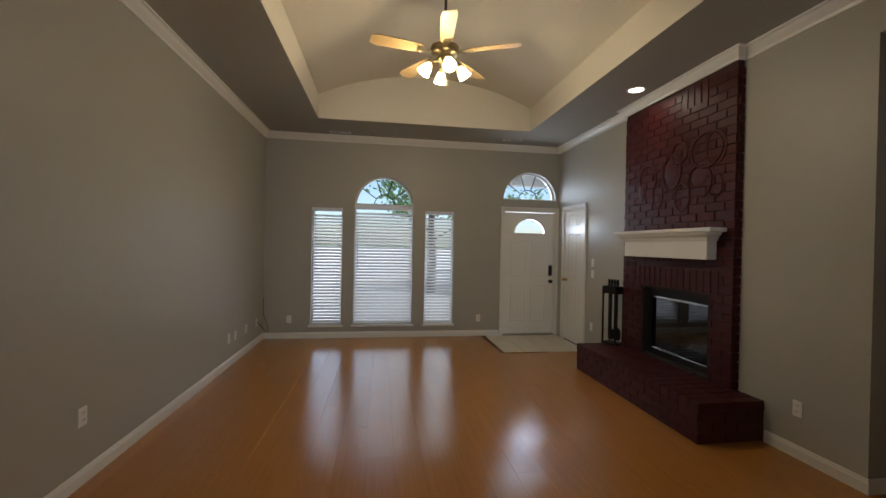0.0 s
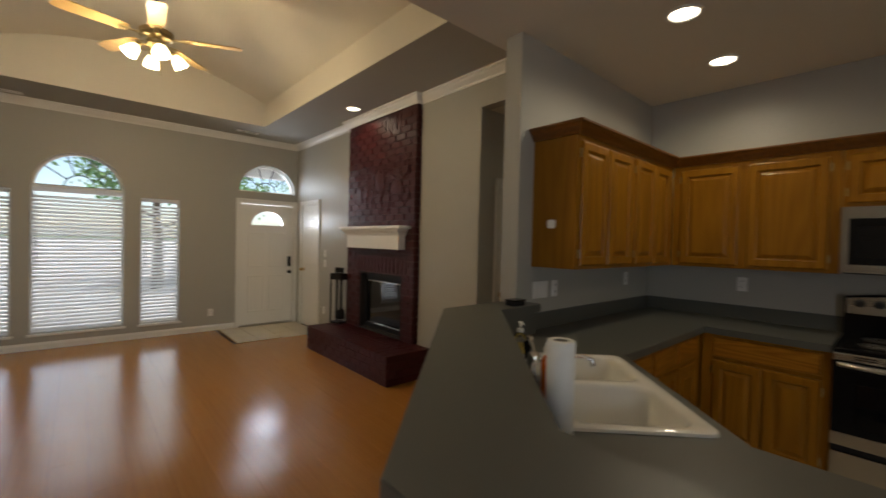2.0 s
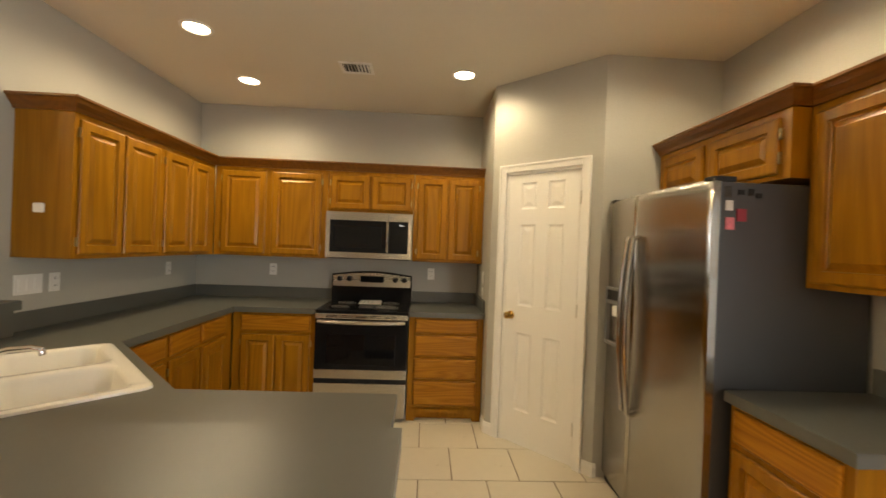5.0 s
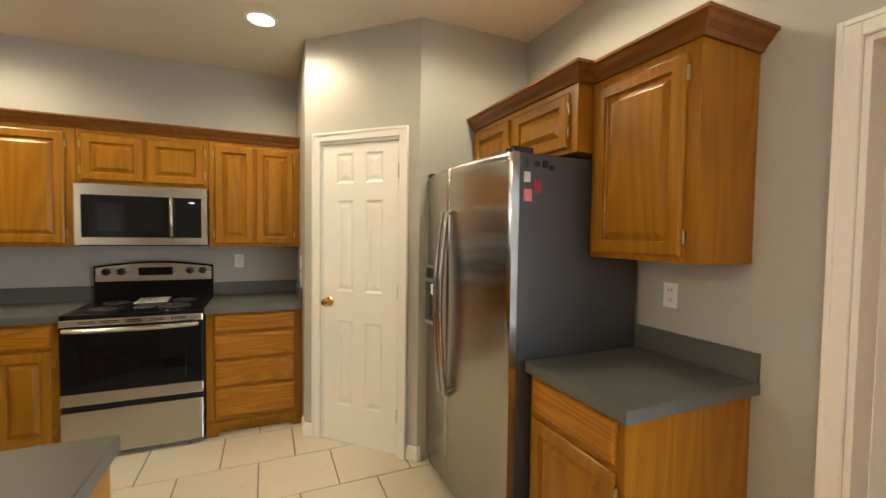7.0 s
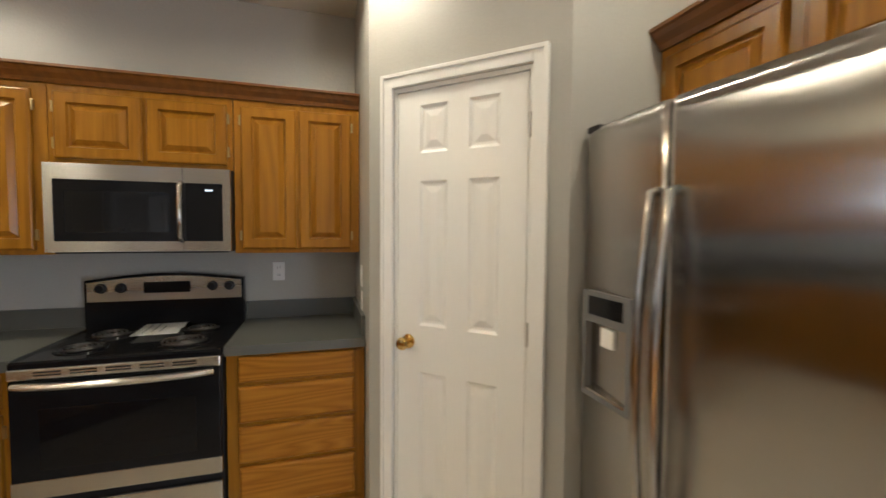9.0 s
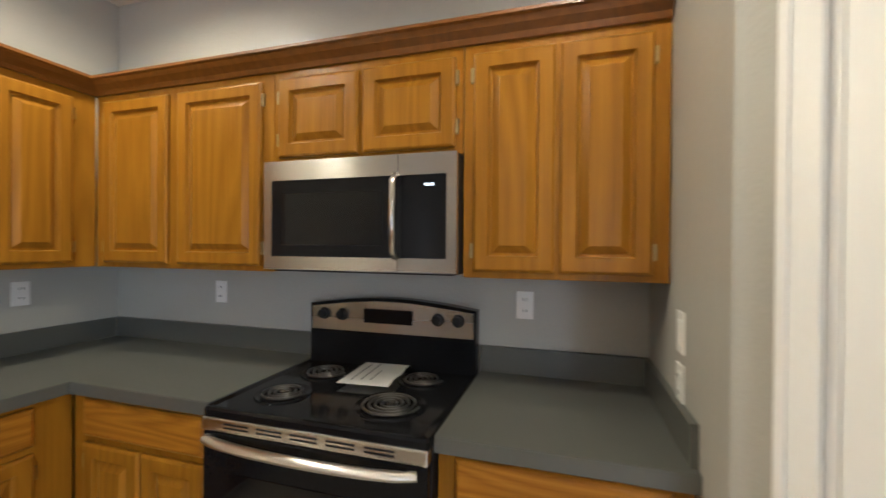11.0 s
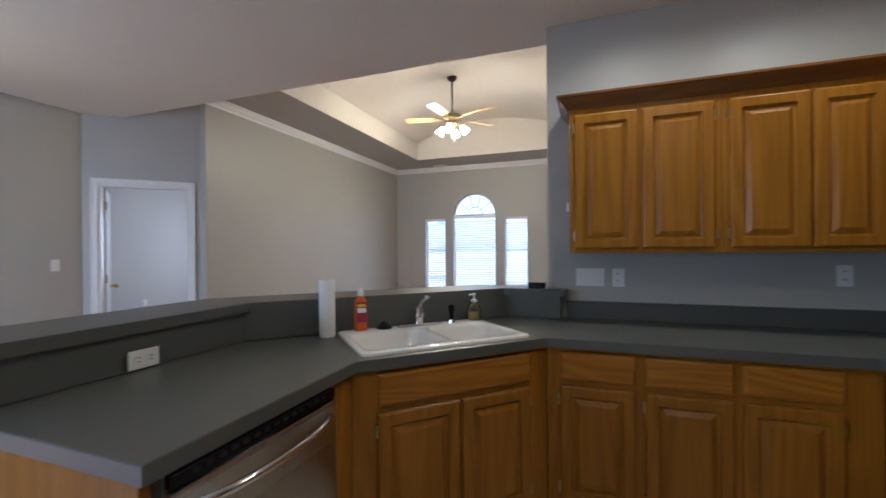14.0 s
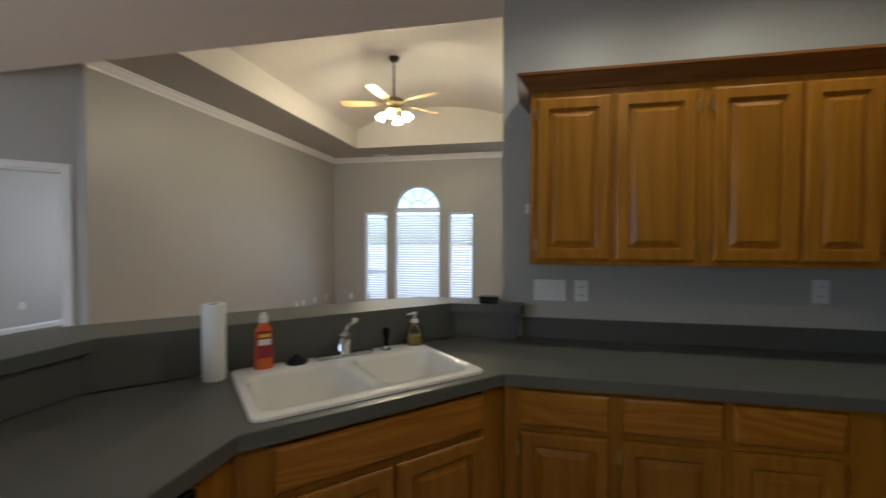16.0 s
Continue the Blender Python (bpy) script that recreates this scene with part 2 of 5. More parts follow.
M_DARKGLASS = material("dark_oven_glass", (0.006, 0.006, 0.007), 0.05, vary=0.2, bump=0, rough_vary=0.02, spec=0.25)
M_COIL = material("grey_coil_steel", (0.075, 0.072, 0.068), 0.35, 0.7, vary=0.15, bump=0)
M_NICKEL = material("satin_nickel", (0.62, 0.60, 0.56), 0.35, 0.6, vary=0.05, bump=0)
M_FIREGLASS = material("smoked_fire_glass", (0.006, 0.006, 0.007), 0.03, vary=0.2, bump=0, rough_vary=0.01, spec=0.75)
M_BEDROOM = material("matt_greige_paint", (0.50, 0.475, 0.44), 0.75, vary=0.03, scale=1.3, fine=80, bump=0.003)
M_CLEAR = glass("clear_plastic", (0.95, 0.95, 0.93), 0.05)
M_CAN = glow("can_lens", (1.0, 0.86, 0.62), 5)
M_BULB = glow("frosted_shade", (1.0, 0.80, 0.45), 6)
M_LED = glow("display_digits", (0.8, 0.9, 1.0), 0.4)
M_CAME = material("black_came", (0.01, 0.01, 0.01), 0.5, bump=0)
M_LEAF = material("leaf_green", (0.12, 0.23, 0.07), 0.6, vary=0.5, scale=3, fine=30, bump=0)
M_BARK = material("bark", (0.12, 0.09, 0.06), 0.9, vary=0.3, scale=8, fine=60, bump=0.02)
M_GRASS = material("lawn", (0.07, 0.11, 0.03), 0.9, vary=0.4, scale=2, fine=60, bump=0.01)
M_CONCRETE = material("concrete", (0.55, 0.53, 0.50), 0.85, vary=0.1, scale=3, fine=80, bump=0.004)
M_EXT = material("exterior_brick_tone", (0.28, 0.16, 0.12), 0.85, vary=0.2, scale=5, fine=60, bump=0.005)

# ---- mesh helpers ----


def mesh_of(name, bm, mat):
    me = bpy.data.meshes.new(name)
    bmesh.ops.recalc_face_normals(bm, faces=bm.faces)
    bm.to_mesh(me)
    bm.free()
    me.materials.append(mat)
    return me


def smooth(ob, angle=40):
    for p in ob.data.polygons:
        p.use_smooth = True
    ob.data.set_sharp_from_angle(angle=radians(angle))
    return ob


def part(name, bm, mat, parent, label="", soft=False):
    ob = new(name, mesh_of(name, bm, mat))
    ob.parent = parent
    if label:
        tagged(ob, label)
    if soft:
        smooth(ob)
    return ob


def single(name, bm, mat, label, category, at=None, group="", kind="", soft=False):
    ob = new(name, mesh_of(name, bm, mat))
    if at is not None:
        ob.matrix_basis = at
    tagged(ob, label, category, group, kind)
    return smooth(ob) if soft else ob


def thing(name, at, label, category, group="", kind=""):
    ob = new(name)
    ob.empty_display_size = 0.1
    ob.matrix_basis = at
    return tagged(ob, label, category, group, kind)


def box(bm, x0, x1, y0, y1, z0, z1, bevel=0.0, m=None):
    r = bmesh.ops.create_cube(bm, size=1.0)
    mat = Matrix.Translation(((x0 + x1) / 2, (y0 + y1) / 2, (z0 + z1) / 2)) @ Matrix.Diagonal((abs(x1 - x0), abs(y1 - y0), abs(z1 - z0), 1))
    if m is not None:
        mat = m @ mat
    bmesh.ops.transform(bm, matrix=mat, verts=r["verts"])
    if bevel:
        edges = list({e for v in r["verts"] for e in v.link_edges})
        bmesh.ops.bevel(bm, geom=edges, offset=bevel, segments=2, affect="EDGES", profile=0.6)
    return bm


def cube(x0, x1, y0, y1, z0, z1, bevel=0.0):
    return box(bmesh.new(), x0, x1, y0, y1, z0, z1, bevel)


def plate(outline, holes, w0, w1, m=None, bm=None):
    """A flat plate with holes: outline and holes in (u, v), from w0 to w1, laid into place by m."""
    own = bmesh.new()
    edges = []
    for loop in (outline, *holes):
        vs = [own.verts.new((u, v, w0)) for u, v in loop]
        edges += [own.edges.new((vs[i], vs[(i + 1) % len(vs)])) for i in range(len(vs))]
    bmesh.ops.triangle_fill(own, use_beauty=True, use_dissolve=False, edges=edges)
    r = bmesh.ops.extrude_face_region(own, geom=own.faces[:])
    bmesh.ops.translate(own, vec=(0, 0, w1 - w0), verts=[g for g in r["geom"] if isinstance(g, bmesh.types.BMVert)])
    bmesh.ops.recalc_face_normals(own, faces=own.faces)
    if m is not None:
        bmesh.ops.transform(own, matrix=m, verts=own.verts)
    if bm is None:
        return own
    me = bpy.data.meshes.new("scratch")
    own.to_mesh(me)
    own.free()
    bm.from_mesh(me)
    bpy.data.meshes.remove(me)
    return bm


UP_Y = Matrix(((1, 0, 0, 0), (0, 0, 1, 0), (0, 1, 0, 0), (0, 0, 0, 1)))  # (u, v, w) to (x=u, z=v, y=w)
UP_X = Matrix(((0, 0, 1, 0), (1, 0, 0, 0), (0, 1, 0, 0), (0, 0, 0, 1)))  # (u, v, w) to (y=u, z=v, x=w)


def rect(u0, u1, v0, v1):
    return [(u0, v0), (u1, v0), (u1, v1), (u0, v1)]


def arc(cu, cv, r, a0, a1, n=20, rv=None):
    return [(cu + r * math.cos(radians(a0 + (a1 - a0) * i / n)), cv + (rv or r) * math.sin(radians(a0 + (a1 - a0) * i / n))) for i in range(n + 1)]


def rounded(cx, cy, w, h, r, n=5):
    out = []
    for sx, sy, a in ((1, 1, 0), (-1, 1, 90), (-1, -1, 180), (1, -1, 270)):
        out += arc(cx + sx * (w / 2 - r), cy + sy * (h / 2 - r), r, a, a + 90, n)
    return out


def loft(bm, rings, cap0=True, cap1=True):
    """Bridges rings of points, each a list of (x, y, z) of one length."""
    vs = [[bm.verts.new(p) for p in ring] for ring in rings]
    n = len(vs[0])
    for a, b in zip(vs, vs[1:]):
        for i in range(n):
            bm.faces.new((a[i], a[(i + 1) % n], b[(i + 1) % n], b[i]))
    if cap0:
        bm.faces.new(vs[0])
    if cap1:
        bm.faces.new(vs[-1])
    return bm


def lathe(bm, profile, n=20, m=None, cap0=True, cap1=True):
    """Turns (radius, z) pairs about z."""
    rings = [[(r * math.cos(2 * math.pi * i / n), r * math.sin(2 * math.pi * i / n), z) for i in range(n)] for r, z in profile]
    if m is not None:
        rings = [[m @ Vector(p) for p in ring] for ring in rings]
    return loft(bm, rings, cap0, cap1)


def tube(bm, points, radius, n=10, flat=1.0):
    """A round bar along a line of points."""
    pts = [Vector(p) for p in points]
    rings, side = [], None
    for i, p in enumerate(pts):
        d = (pts[min(i + 1, len(pts) - 1)] - pts[max(i - 1, 0)]).normalized()
        if side is None:
            side = d.cross(Vector((0, 0, 1)))
            side = side if side.length > 0.05 else Vector((1, 0, 0))
        side = (side - d * side.dot(d)).normalized()
        up = side.cross(d).normalized()
        rings.append([p + radius * (math.cos(2 * math.pi * k / n) * side + flat * math.sin(2 * math.pi * k / n) * up) for k in range(n)])
    return loft(bm, rings)


def sweep(bm, line, profile):
    """Runs a profile of (distance to the left of the line, z) along a plan line, mitred at the corners."""
    pts = [Vector((*p, 0)) for p in line]
    rings = []
    for i, p in enumerate(pts):
        d0 = (p - pts[i - 1]).normalized() if i else (pts[1] - p).normalized()
        d1 = (pts[i + 1] - p).normalized() if i < len(pts) - 1 else d0
        n0, n1 = Vector((-d0.y, d0.x, 0)), Vector((-d1.y, d1.x, 0))
        mid = (n0 + n1).normalized()
        mid = mid / max(mid.dot(n0), 0.2)
        rings.append([p + mid * o + Vector((0, 0, z)) for o, z in profile])
    return loft(bm, rings)


def frame_panel(bm, x0, x1, z0, z1, rings, y=0.0):
    """Nested rectangles, (inset, depth) each, in the plane y: a raised or sunk panel."""
    loops = [[(x0 + i, y + d, z0 + i), (x1 - i, y + d, z0 + i), (x1 - i, y + d, z1 - i), (x0 + i, y + d, z1 - i)] for i, d in rings]
    return loft(bm, loops, False, True)


def panel_door(w, h, thick, xs, zs, panels, rings):
    """A slab whose front (y = 0) holds panels in the cells (i, j) of the grid xs, zs."""
    bm = bmesh.new()
    for i in range(len(xs) - 1):
        for j in range(len(zs) - 1):
            if (i, j) in panels:
                frame_panel(bm, xs[i], xs[i + 1], zs[j], zs[j + 1], rings)
            else:
                bm.faces.new([bm.verts.new(p) for p in ((xs[i], 0, zs[j]), (xs[i + 1], 0, zs[j]), (xs[i + 1], 0, zs[j + 1]), (xs[i], 0, zs[j + 1]))])
    bmesh.ops.remove_doubles(bm, verts=bm.verts, dist=1e-5)
    for p in (((0, 0, 0), (w, 0, 0), (w, thick, 0), (0, thick, 0)), ((0, 0, h), (w, 0, h), (w, thick, h), (0, thick, h)), ((0, 0, 0), (0, 0, h), (0, thick, h), (0, thick, 0)), ((w, 0, 0), (w, 0, h), (w, thick, h), (w, thick, 0)), ((0, thick, 0), (w, thick, 0), (w, thick, h), (0, thick, h))):
        bm.faces.new([bm.verts.new(q) for q in p])
    return bm

# ---- the large structure ----
# plan, in metres: living room x -0.82..3.79, y 1.17..6.46; kitchen and dining south of it
LRW, LRE, LRN = -0.82, 3.79, 6.46
LRC, KC = 3.08, 2.75
KE, KN, KS = 4.86, 0.935, -3.165
STEP = 1.17


def structure(name, bm, mat, label, category, at=None, soft=False):
    return single(name, bm, mat, label, category, at, "", "structure", soft)


W_ARCH = (0.937, 2.045, 0.45)
W_TRANS = (3.293, 2.207, 0.45)
hole_l, hole_r = rect(-0.147, 0.312, 0.20, 1.985), rect(1.575, 2.04, 0.195, 1.98)
hole_c = [(0.482, 0.197), (1.392, 0.197), (1.392, 2.045)] + arc(*W_ARCH, 0, 180, 24)[1:-1] + [(0.482, 2.045)]
hole_t = [(W_TRANS[0] - W_TRANS[2], W_TRANS[1] - 0.0)] + arc(*W_TRANS, 180, 0, 24)[1:-1] + [(W_TRANS[0] + W_TRANS[2], W_TRANS[1])]
structure("wall_north", plate([(-1.78, 0), (2.862, 0), (2.862, 2.03), (3.735, 2.03), (3.735, 0), (3.91, 0), (3.91, LRC), (-1.78, LRC)], [hole_l, hole_c, hole_r, hole_t], LRN, LRN + 0.15, UP_Y), M_WALL, "greige painted front wall with arched and narrow windows", "wall")
structure("wall_west", cube(LRW - 0.12, LRW, 1.66, LRN, 0, LRC), M_WALL, "long plain greige painted living room wall", "wall")
FB = (3.215, 4.15, 0.305, 1.05)  # firebox opening, y and z
structure("wall_east", plate([(2.065, 0), (5.565, 0), (5.565, 2.03), (6.21, 2.03), (6.21, 0), (LRN, 0), (LRN, LRC), (STEP, LRC), (STEP, KC), (2.065, KC)], [rect(*FB)], LRE, LRE + 0.12, UP_X), M_WALL, "greige painted wall with hall opening beside the fireplace", "wall")
structure("wall_kitchen_north", cube(2.95, 6.6, KN, KN + 0.125, 0, KC - 0.002), M_WALL, "greige painted kitchen wall ending in a stub", "wall")
structure("wall_kitchen_east", cube(KE, KE + 0.12, -3.3, KN - 0.002, 0, KC - 0.002), M_WALL, "greige painted kitchen wall behind the range", "wall")
structure("wall_pantry_side", cube(4.08, KE - 0.002, -1.87, -1.77, 0, KC - 0.002), M_WALL, "short greige pantry side wall", "wall")
structure("wall_pantry_return", cube(3.46, 3.56, KS + 0.002, -2.39, 0, KC - 0.002), M_WALL, "greige pantry wall beside the refrigerator", "wall")
PANTRY = pose(4.08, -1.77, 0, 0, 0, -135)
PD0, PD1 = 0.135, 0.745
structure("wall_pantry_front", plate([(0, 0), (PD0, 0), (PD0, 2.045), (PD1, 2.045), (PD1, 0), (0.877, 0), (0.877, KC - 0.002), (0, KC - 0.002)], [], 0, 0.1, PANTRY @ UP_Y), M_WALL, "slanted greige pantry wall with a door opening", "wall")
structure("wall_south", plate([(-1.78, 0), (0.98, 0), (0.98, 2.045), (1.72, 2.045), (1.72, 0), (3.6, 0), (3.6, KC - 0.002), (-1.78, KC - 0.002)], [rect(-1.15, 0.55, 0.2, 2.1)], KS - 0.12, KS, UP_Y), M_WALL, "greige painted wall behind the refrigerator", "wall")
structure("wall_dining", cube(-1.755, -1.635, KS - 0.12, 0.925, 0, LRC), M_WALL, "greige painted dining area wall", "wall")
DIAG = pose(-1.635, 0.925, 0, 0, 0, 45)
BD0, BD1 = 0.13, 0.93
structure("wall_diagonal", plate([(0, 0), (BD0, 0), (BD0, 2.045), (BD1, 2.045), (BD1, 0), (1.10, 0), (1.10, LRC), (0, LRC)], [], 0, 0.12, DIAG @ UP_Y), M_WALL, "slanted greige wall with a bedroom doorway", "wall")
# the hall behind the living room and the rooms behind the doorways
structure("wall_hall_north", plate([(3.91, 0), (4.07, 0), (4.07, 2.045), (4.78, 2.045), (4.78, 0), (6.6, 0), (6.6, KC), (3.91, KC)], [], 2.065, 2.185, UP_Y), M_WALL, "greige hall wall with a white door", "wall")
structure("wall_hall_end", cube(6.6, 6.72, 0.93, 2.23, 0, KC), M_WALL, "plain greige end wall of the hall", "wall")
structure("ceiling_hall", cube(LRE + 0.12, 6.72, 1.06, 2.23, KC, KC + 0.08), M_CEIL, "plain painted hall ceiling", "ceiling")
structure("wall_bedroom", cube(-4.72, -4.6, 0.0, 5.32, 0, KC), M_BEDROOM, "plain greige wall of the room beyond", "wall")
# the hole is an unseen opening, added to hold the room's fill lamp
structure("wall_bedroom_north", plate(rect(-4.6, -0.94, 0, KC), [rect(-3.6, -1.9, 0.9, 2.1)], 5.2, 5.32, UP_Y), M_BEDROOM, "plain greige wall of the room beyond", "wall")
structure("wall_bedroom_south", cube(-4.6, -1.78, 0.0, 0.12, 0, KC), M_BEDROOM, "plain greige wall of the room beyond", "wall")
structure("ceiling_bedroom", plate([(-4.9, 0), (-1.78, 0), (-1.78, 0.95), (-0.94, 1.79), (-0.94, 5.32), (-4.9, 5.32)], [], KC, KC + 0.08), M_CEIL, "plain painted ceiling of the room beyond", "ceiling")
structure("wall_utility", plate([(0.7, 0), (2.2, 0), (2.2, KC), (0.7, KC)], [], -4.9, -4.8, UP_Y), M_WALL, "plain wall of the dark utility room", "wall")
structure("wall_utility_west", cube(0.6, 0.7, -4.9, KS - 0.12, 0, KC), M_WALL, "plain wall of the dark utility room", "wall")
structure("wall_utility_east", cube(2.2, 2.3, -4.9, KS - 0.12, 0, KC), M_WALL, "plain wall of the dark utility room", "wall")
structure("ceiling_utility", cube(0.6, 2.3, -4.9, KS - 0.12, KC, KC + 0.08), M_CEIL, "plain ceiling of the utility room", "ceiling")

structure("ceiling_kitchen", cube(-1.78, 4.98, KS - 0.12, STEP, KC, LRC + 0.1), M_CEIL, "cream painted flat kitchen ceiling", "ceiling")
TX0, TX1, TY0, TY1, TZ, TTOP = 0.05, 2.955, 1.41, 5.62, 3.40, 3.72
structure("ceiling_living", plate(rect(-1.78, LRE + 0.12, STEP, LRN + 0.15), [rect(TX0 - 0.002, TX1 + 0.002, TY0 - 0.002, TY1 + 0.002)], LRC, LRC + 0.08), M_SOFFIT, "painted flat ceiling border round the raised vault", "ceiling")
bm = bmesh.new()
half, rise = (TX1 - TX0) / 2, TTOP - TZ
rad = (half * half + rise * rise) / (2 * rise)
span = math.degrees(math.asin(half / rad))
curve = [(TX0, LRC), (TX0, TZ)] + arc((TX0 + TX1) / 2, TTOP - rad, rad, 90 + span, 90 - span, 24)[1:-1] + [(TX1, TZ), (TX1, LRC)]
rows_ = [[bm.verts.new((x, y, z)) for x, z in curve] for y in (TY0, TY1)]
for i in range(len(curve) - 1):
    bm.faces.new((rows_[0][i], rows_[0][i + 1], rows_[1][i + 1], rows_[1][i]))
for r in rows_:
    bm.faces.new(r)
vault = structure("ceiling_vault", bm, M_VAULT, "cream barrel-vaulted raised tray ceiling", "ceiling")
vault.data.flip_normals()

structure("floor", cube(-5.0, 6.8, -5.0, LRN + 0.15, -0.12, -0.012), M_GAP, "dark subfloor under the boards and tiles", "floor")
ground = structure("ground", plate(rect(-300, 300, LRN + 0.15, 600), [], -0.32, -0.3), M_GRASS, "mown lawn in front of the house", "ground")
# added pale ground, stretched far out so the gaps between the slats turn bright
structure("pavement", cube(-60, 70, 7.8, 170.0, -0.3, -0.28), M_CONCRETE, "wide pale concrete ground added as a bright backdrop for the blinds", "pavement")
structure("pavement_porch", cube(2.2, 4.8, LRN + 0.16, 7.78, -0.3, -0.03), M_CONCRETE, "pale concrete front porch slab", "pavement")

# crown moulding, baseboards
CROWN = [(0, -0.095), (0.012, -0.095), (0.016, -0.075), (0.045, -0.045), (0.06, -0.02), (0.075, -0.015), (0.075, 0), (0, 0)]
CH = (3.72, 2.97, 4.505)  # chimney breast: face, south side, north side
bm = sweep(bmesh.new(), [(LRE, STEP + 0.002), (LRE, CH[1]), (CH[0], CH[1]), (CH[0], CH[2]), (LRE, CH[2]), (LRE, LRN), (LRW, LRN), (LRW, 1.66)], [(o, LRC + z - 0.001) for o, z in CROWN])
structure("crown_moulding", bm, M_TRIM, "white stepped crown moulding under the ceiling", "moulding")
BASE = [(0, 0), (0.014, 0), (0.014, 0.062), (0.009, 0.075), (0.006, 0.088), (0, 0.09)]
for i, line in enumerate((
    [(2.80, LRN), (LRW, LRN), (LRW, 1.66), (LRW - 0.08, 1.66)],
    [(LRE, 4.64), (LRE, 5.505)],
    [(LRE + 0.12, 2.065), (LRE, 2.065), (LRE, 2.725)],
    [(-1.635, 0.925), (-1.635, KS), (-1.2, KS)],
    [(3.46, -2.41), (3.46, -2.39), (3.51, -2.34)],
    [(4.02, -1.83), (4.08, -1.77), (4.2, -1.77)],
    [(1.80, KS), (1.92, KS)][::-1],
    [(-4.6, 5.2), (-4.6, 0.12)],
    [(-0.94, 5.2), (-4.6, 5.2)],
    [(4.01, 2.065), (3.91, 2.065)],
)):
    structure("baseboard", sweep(bmesh.new(), line, BASE), M_TRIM, "white moulded baseboard along the wall", "baseboard")

# ---- doors and windows ----
SIX_RINGS = [(0, 0), (0.012, 0.007), (0.022, 0.008), (0.05, 0.002)]


def casing(bm, u0, u1, top, w=0.057, d=0.018):
    """Moulded casing round an opening in the plane y = 0, proud towards -y."""
    for a, b in (((u0 - w, 0), (u0, top + w)), ((u1, 0), (u1 + w, top + w))):
        box(bm, a[0], b[0], -d, 0, a[1], b[1], 0.004)
    box(bm, u0, u1, -d - 0.001, 0, top, top + w, 0.004)
    for a, b in ((u0 - w, u0 - w + 0.016), (u1 + w - 0.016, u1 + w)):
        box(bm, a - 0.001, b, -d - 0.007, -d + 0.002, 0, top + w + 0.001, 0.003)
    box(bm, u0 - w + 0.016, u1 + w - 0.016, -d - 0.007, -d + 0.002, top + w - 0.016, top + w + 0.001, 0.003)
    return bm


def door_frame(name, at, u0, u1, top, depth, label):
    ob = thing(name, at, label, "door frame", "", "structure")
    part("casing", casing(bmesh.new(), u0, u1, top), M_TRIM, ob)
    bm = bmesh.new()
    box(bm, u0 - 0.001, u0 + 0.018, 0.002, depth, 0, top)
    box(bm, u1 - 0.018, u1 + 0.001, 0.002, depth, 0, top)
    box(bm, u0 + 0.018, u1 - 0.018, 0.002, depth, top - 0.018, top + 0.001)
    part("jamb", bm, M_TRIM, ob)
    return ob


def knob(parent, x, z, y=0.0, mat=None):
    bm = lathe(bmesh.new(), [(0.031, 0), (0.031, 0.006), (0.012, 0.012), (0.012, 0.032), (0.024, 0.042), (0.028, 0.055), (0.022, 0.066), (0.006, 0.07)], 16, pose(x, y, z, 90, 0, 0))
    return part("knob", bm, mat or M_BRASS, parent, "round polished brass knob" if mat in (None, M_BRASS) else "", True)


def six_panel(w, h, thick=0.035):
    s = 0.115 * w / 0.61 if w < 0.66 else 0.12
    mid = 0.10 * w / 0.61 if w < 0.66 else 0.11
    c = (w - 2 * s - mid) / 2
    xs = [0, s, s + c, s + c + mid, s + 2 * c + mid, w]
    zs = [0, 0.25, 0.83, 1.03, 1.64, 1.755, h - 0.06, h]
    return panel_door(w, h, thick, xs, zs, {(i, j) for i in (1, 3) for j in (1, 3, 5)}, SIX_RINGS)


def hinge(parent, x, z, y=0.0, mat=None):
    return part("hinge", tube(bmesh.new(), [(x, y, z - 0.045), (x, y, z + 0.045)], 0.007, 8), mat or M_NICKEL, parent)


door_frame("door_frame_pantry", PANTRY, PD0, PD1, 2.045, 0.1, "white moulded casing round the pantry door")
pd = thing("pantry_door", PANTRY @ pose(PD0 + 0.02, 0.004, 0.01), "closed white six-panel pantry door with brass knob", "door")
part("slab", six_panel(PD1 - PD0 - 0.04, 2.012), M_DOORW, pd)
knob(pd, 0.055, 0.955)
for z in (0.25, 1.05, 1.82):
    hinge(pd, PD1 - PD0 - 0.034, z, -0.004)

door_frame("door_frame_bedroom", DIAG, BD0, BD1, 2.045, 0.12, "white moulded casing round the bedroom doorway")
bd = thing("bedroom_door", DIAG @ pose(BD0 + 0.03, 0.118, 0.01, 0, 0, 101), "white six-panel bedroom door standing open", "door")
part("slab", six_panel(0.75, 2.012), M_DOORW, bd)
knob(bd, 0.69, 0.93)
for z in (0.25, 1.05, 1.82):
    hinge(bd, 0.004, z, -0.004, M_BRASS)

door_frame("door_frame_utility", pose(1.72, KS, 0, 0, 0, 180), 0, 0.74, 2.045, 0.12, "white moulded casing round a dark doorway")
ud = thing("utility_door", pose(1.70, KS - 0.118, 0.01, 0, 0, -105), "white six-panel utility door standing open", "door")
part("slab", six_panel(0.69, 2.012), M_DOORW, ud)
door_frame("door_frame_hall", pose(0, 2.065, 0), 4.07, 4.78, 2.045, 0.12, "white moulded casing round the hall door")
hd = thing("hall_door", pose(4.09, 2.08, 0.01), "closed white six-panel hall door", "door")
part("slab", six_panel(0.67, 2.012), M_DOORW, hd)
knob(hd, 0.06, 0.93)

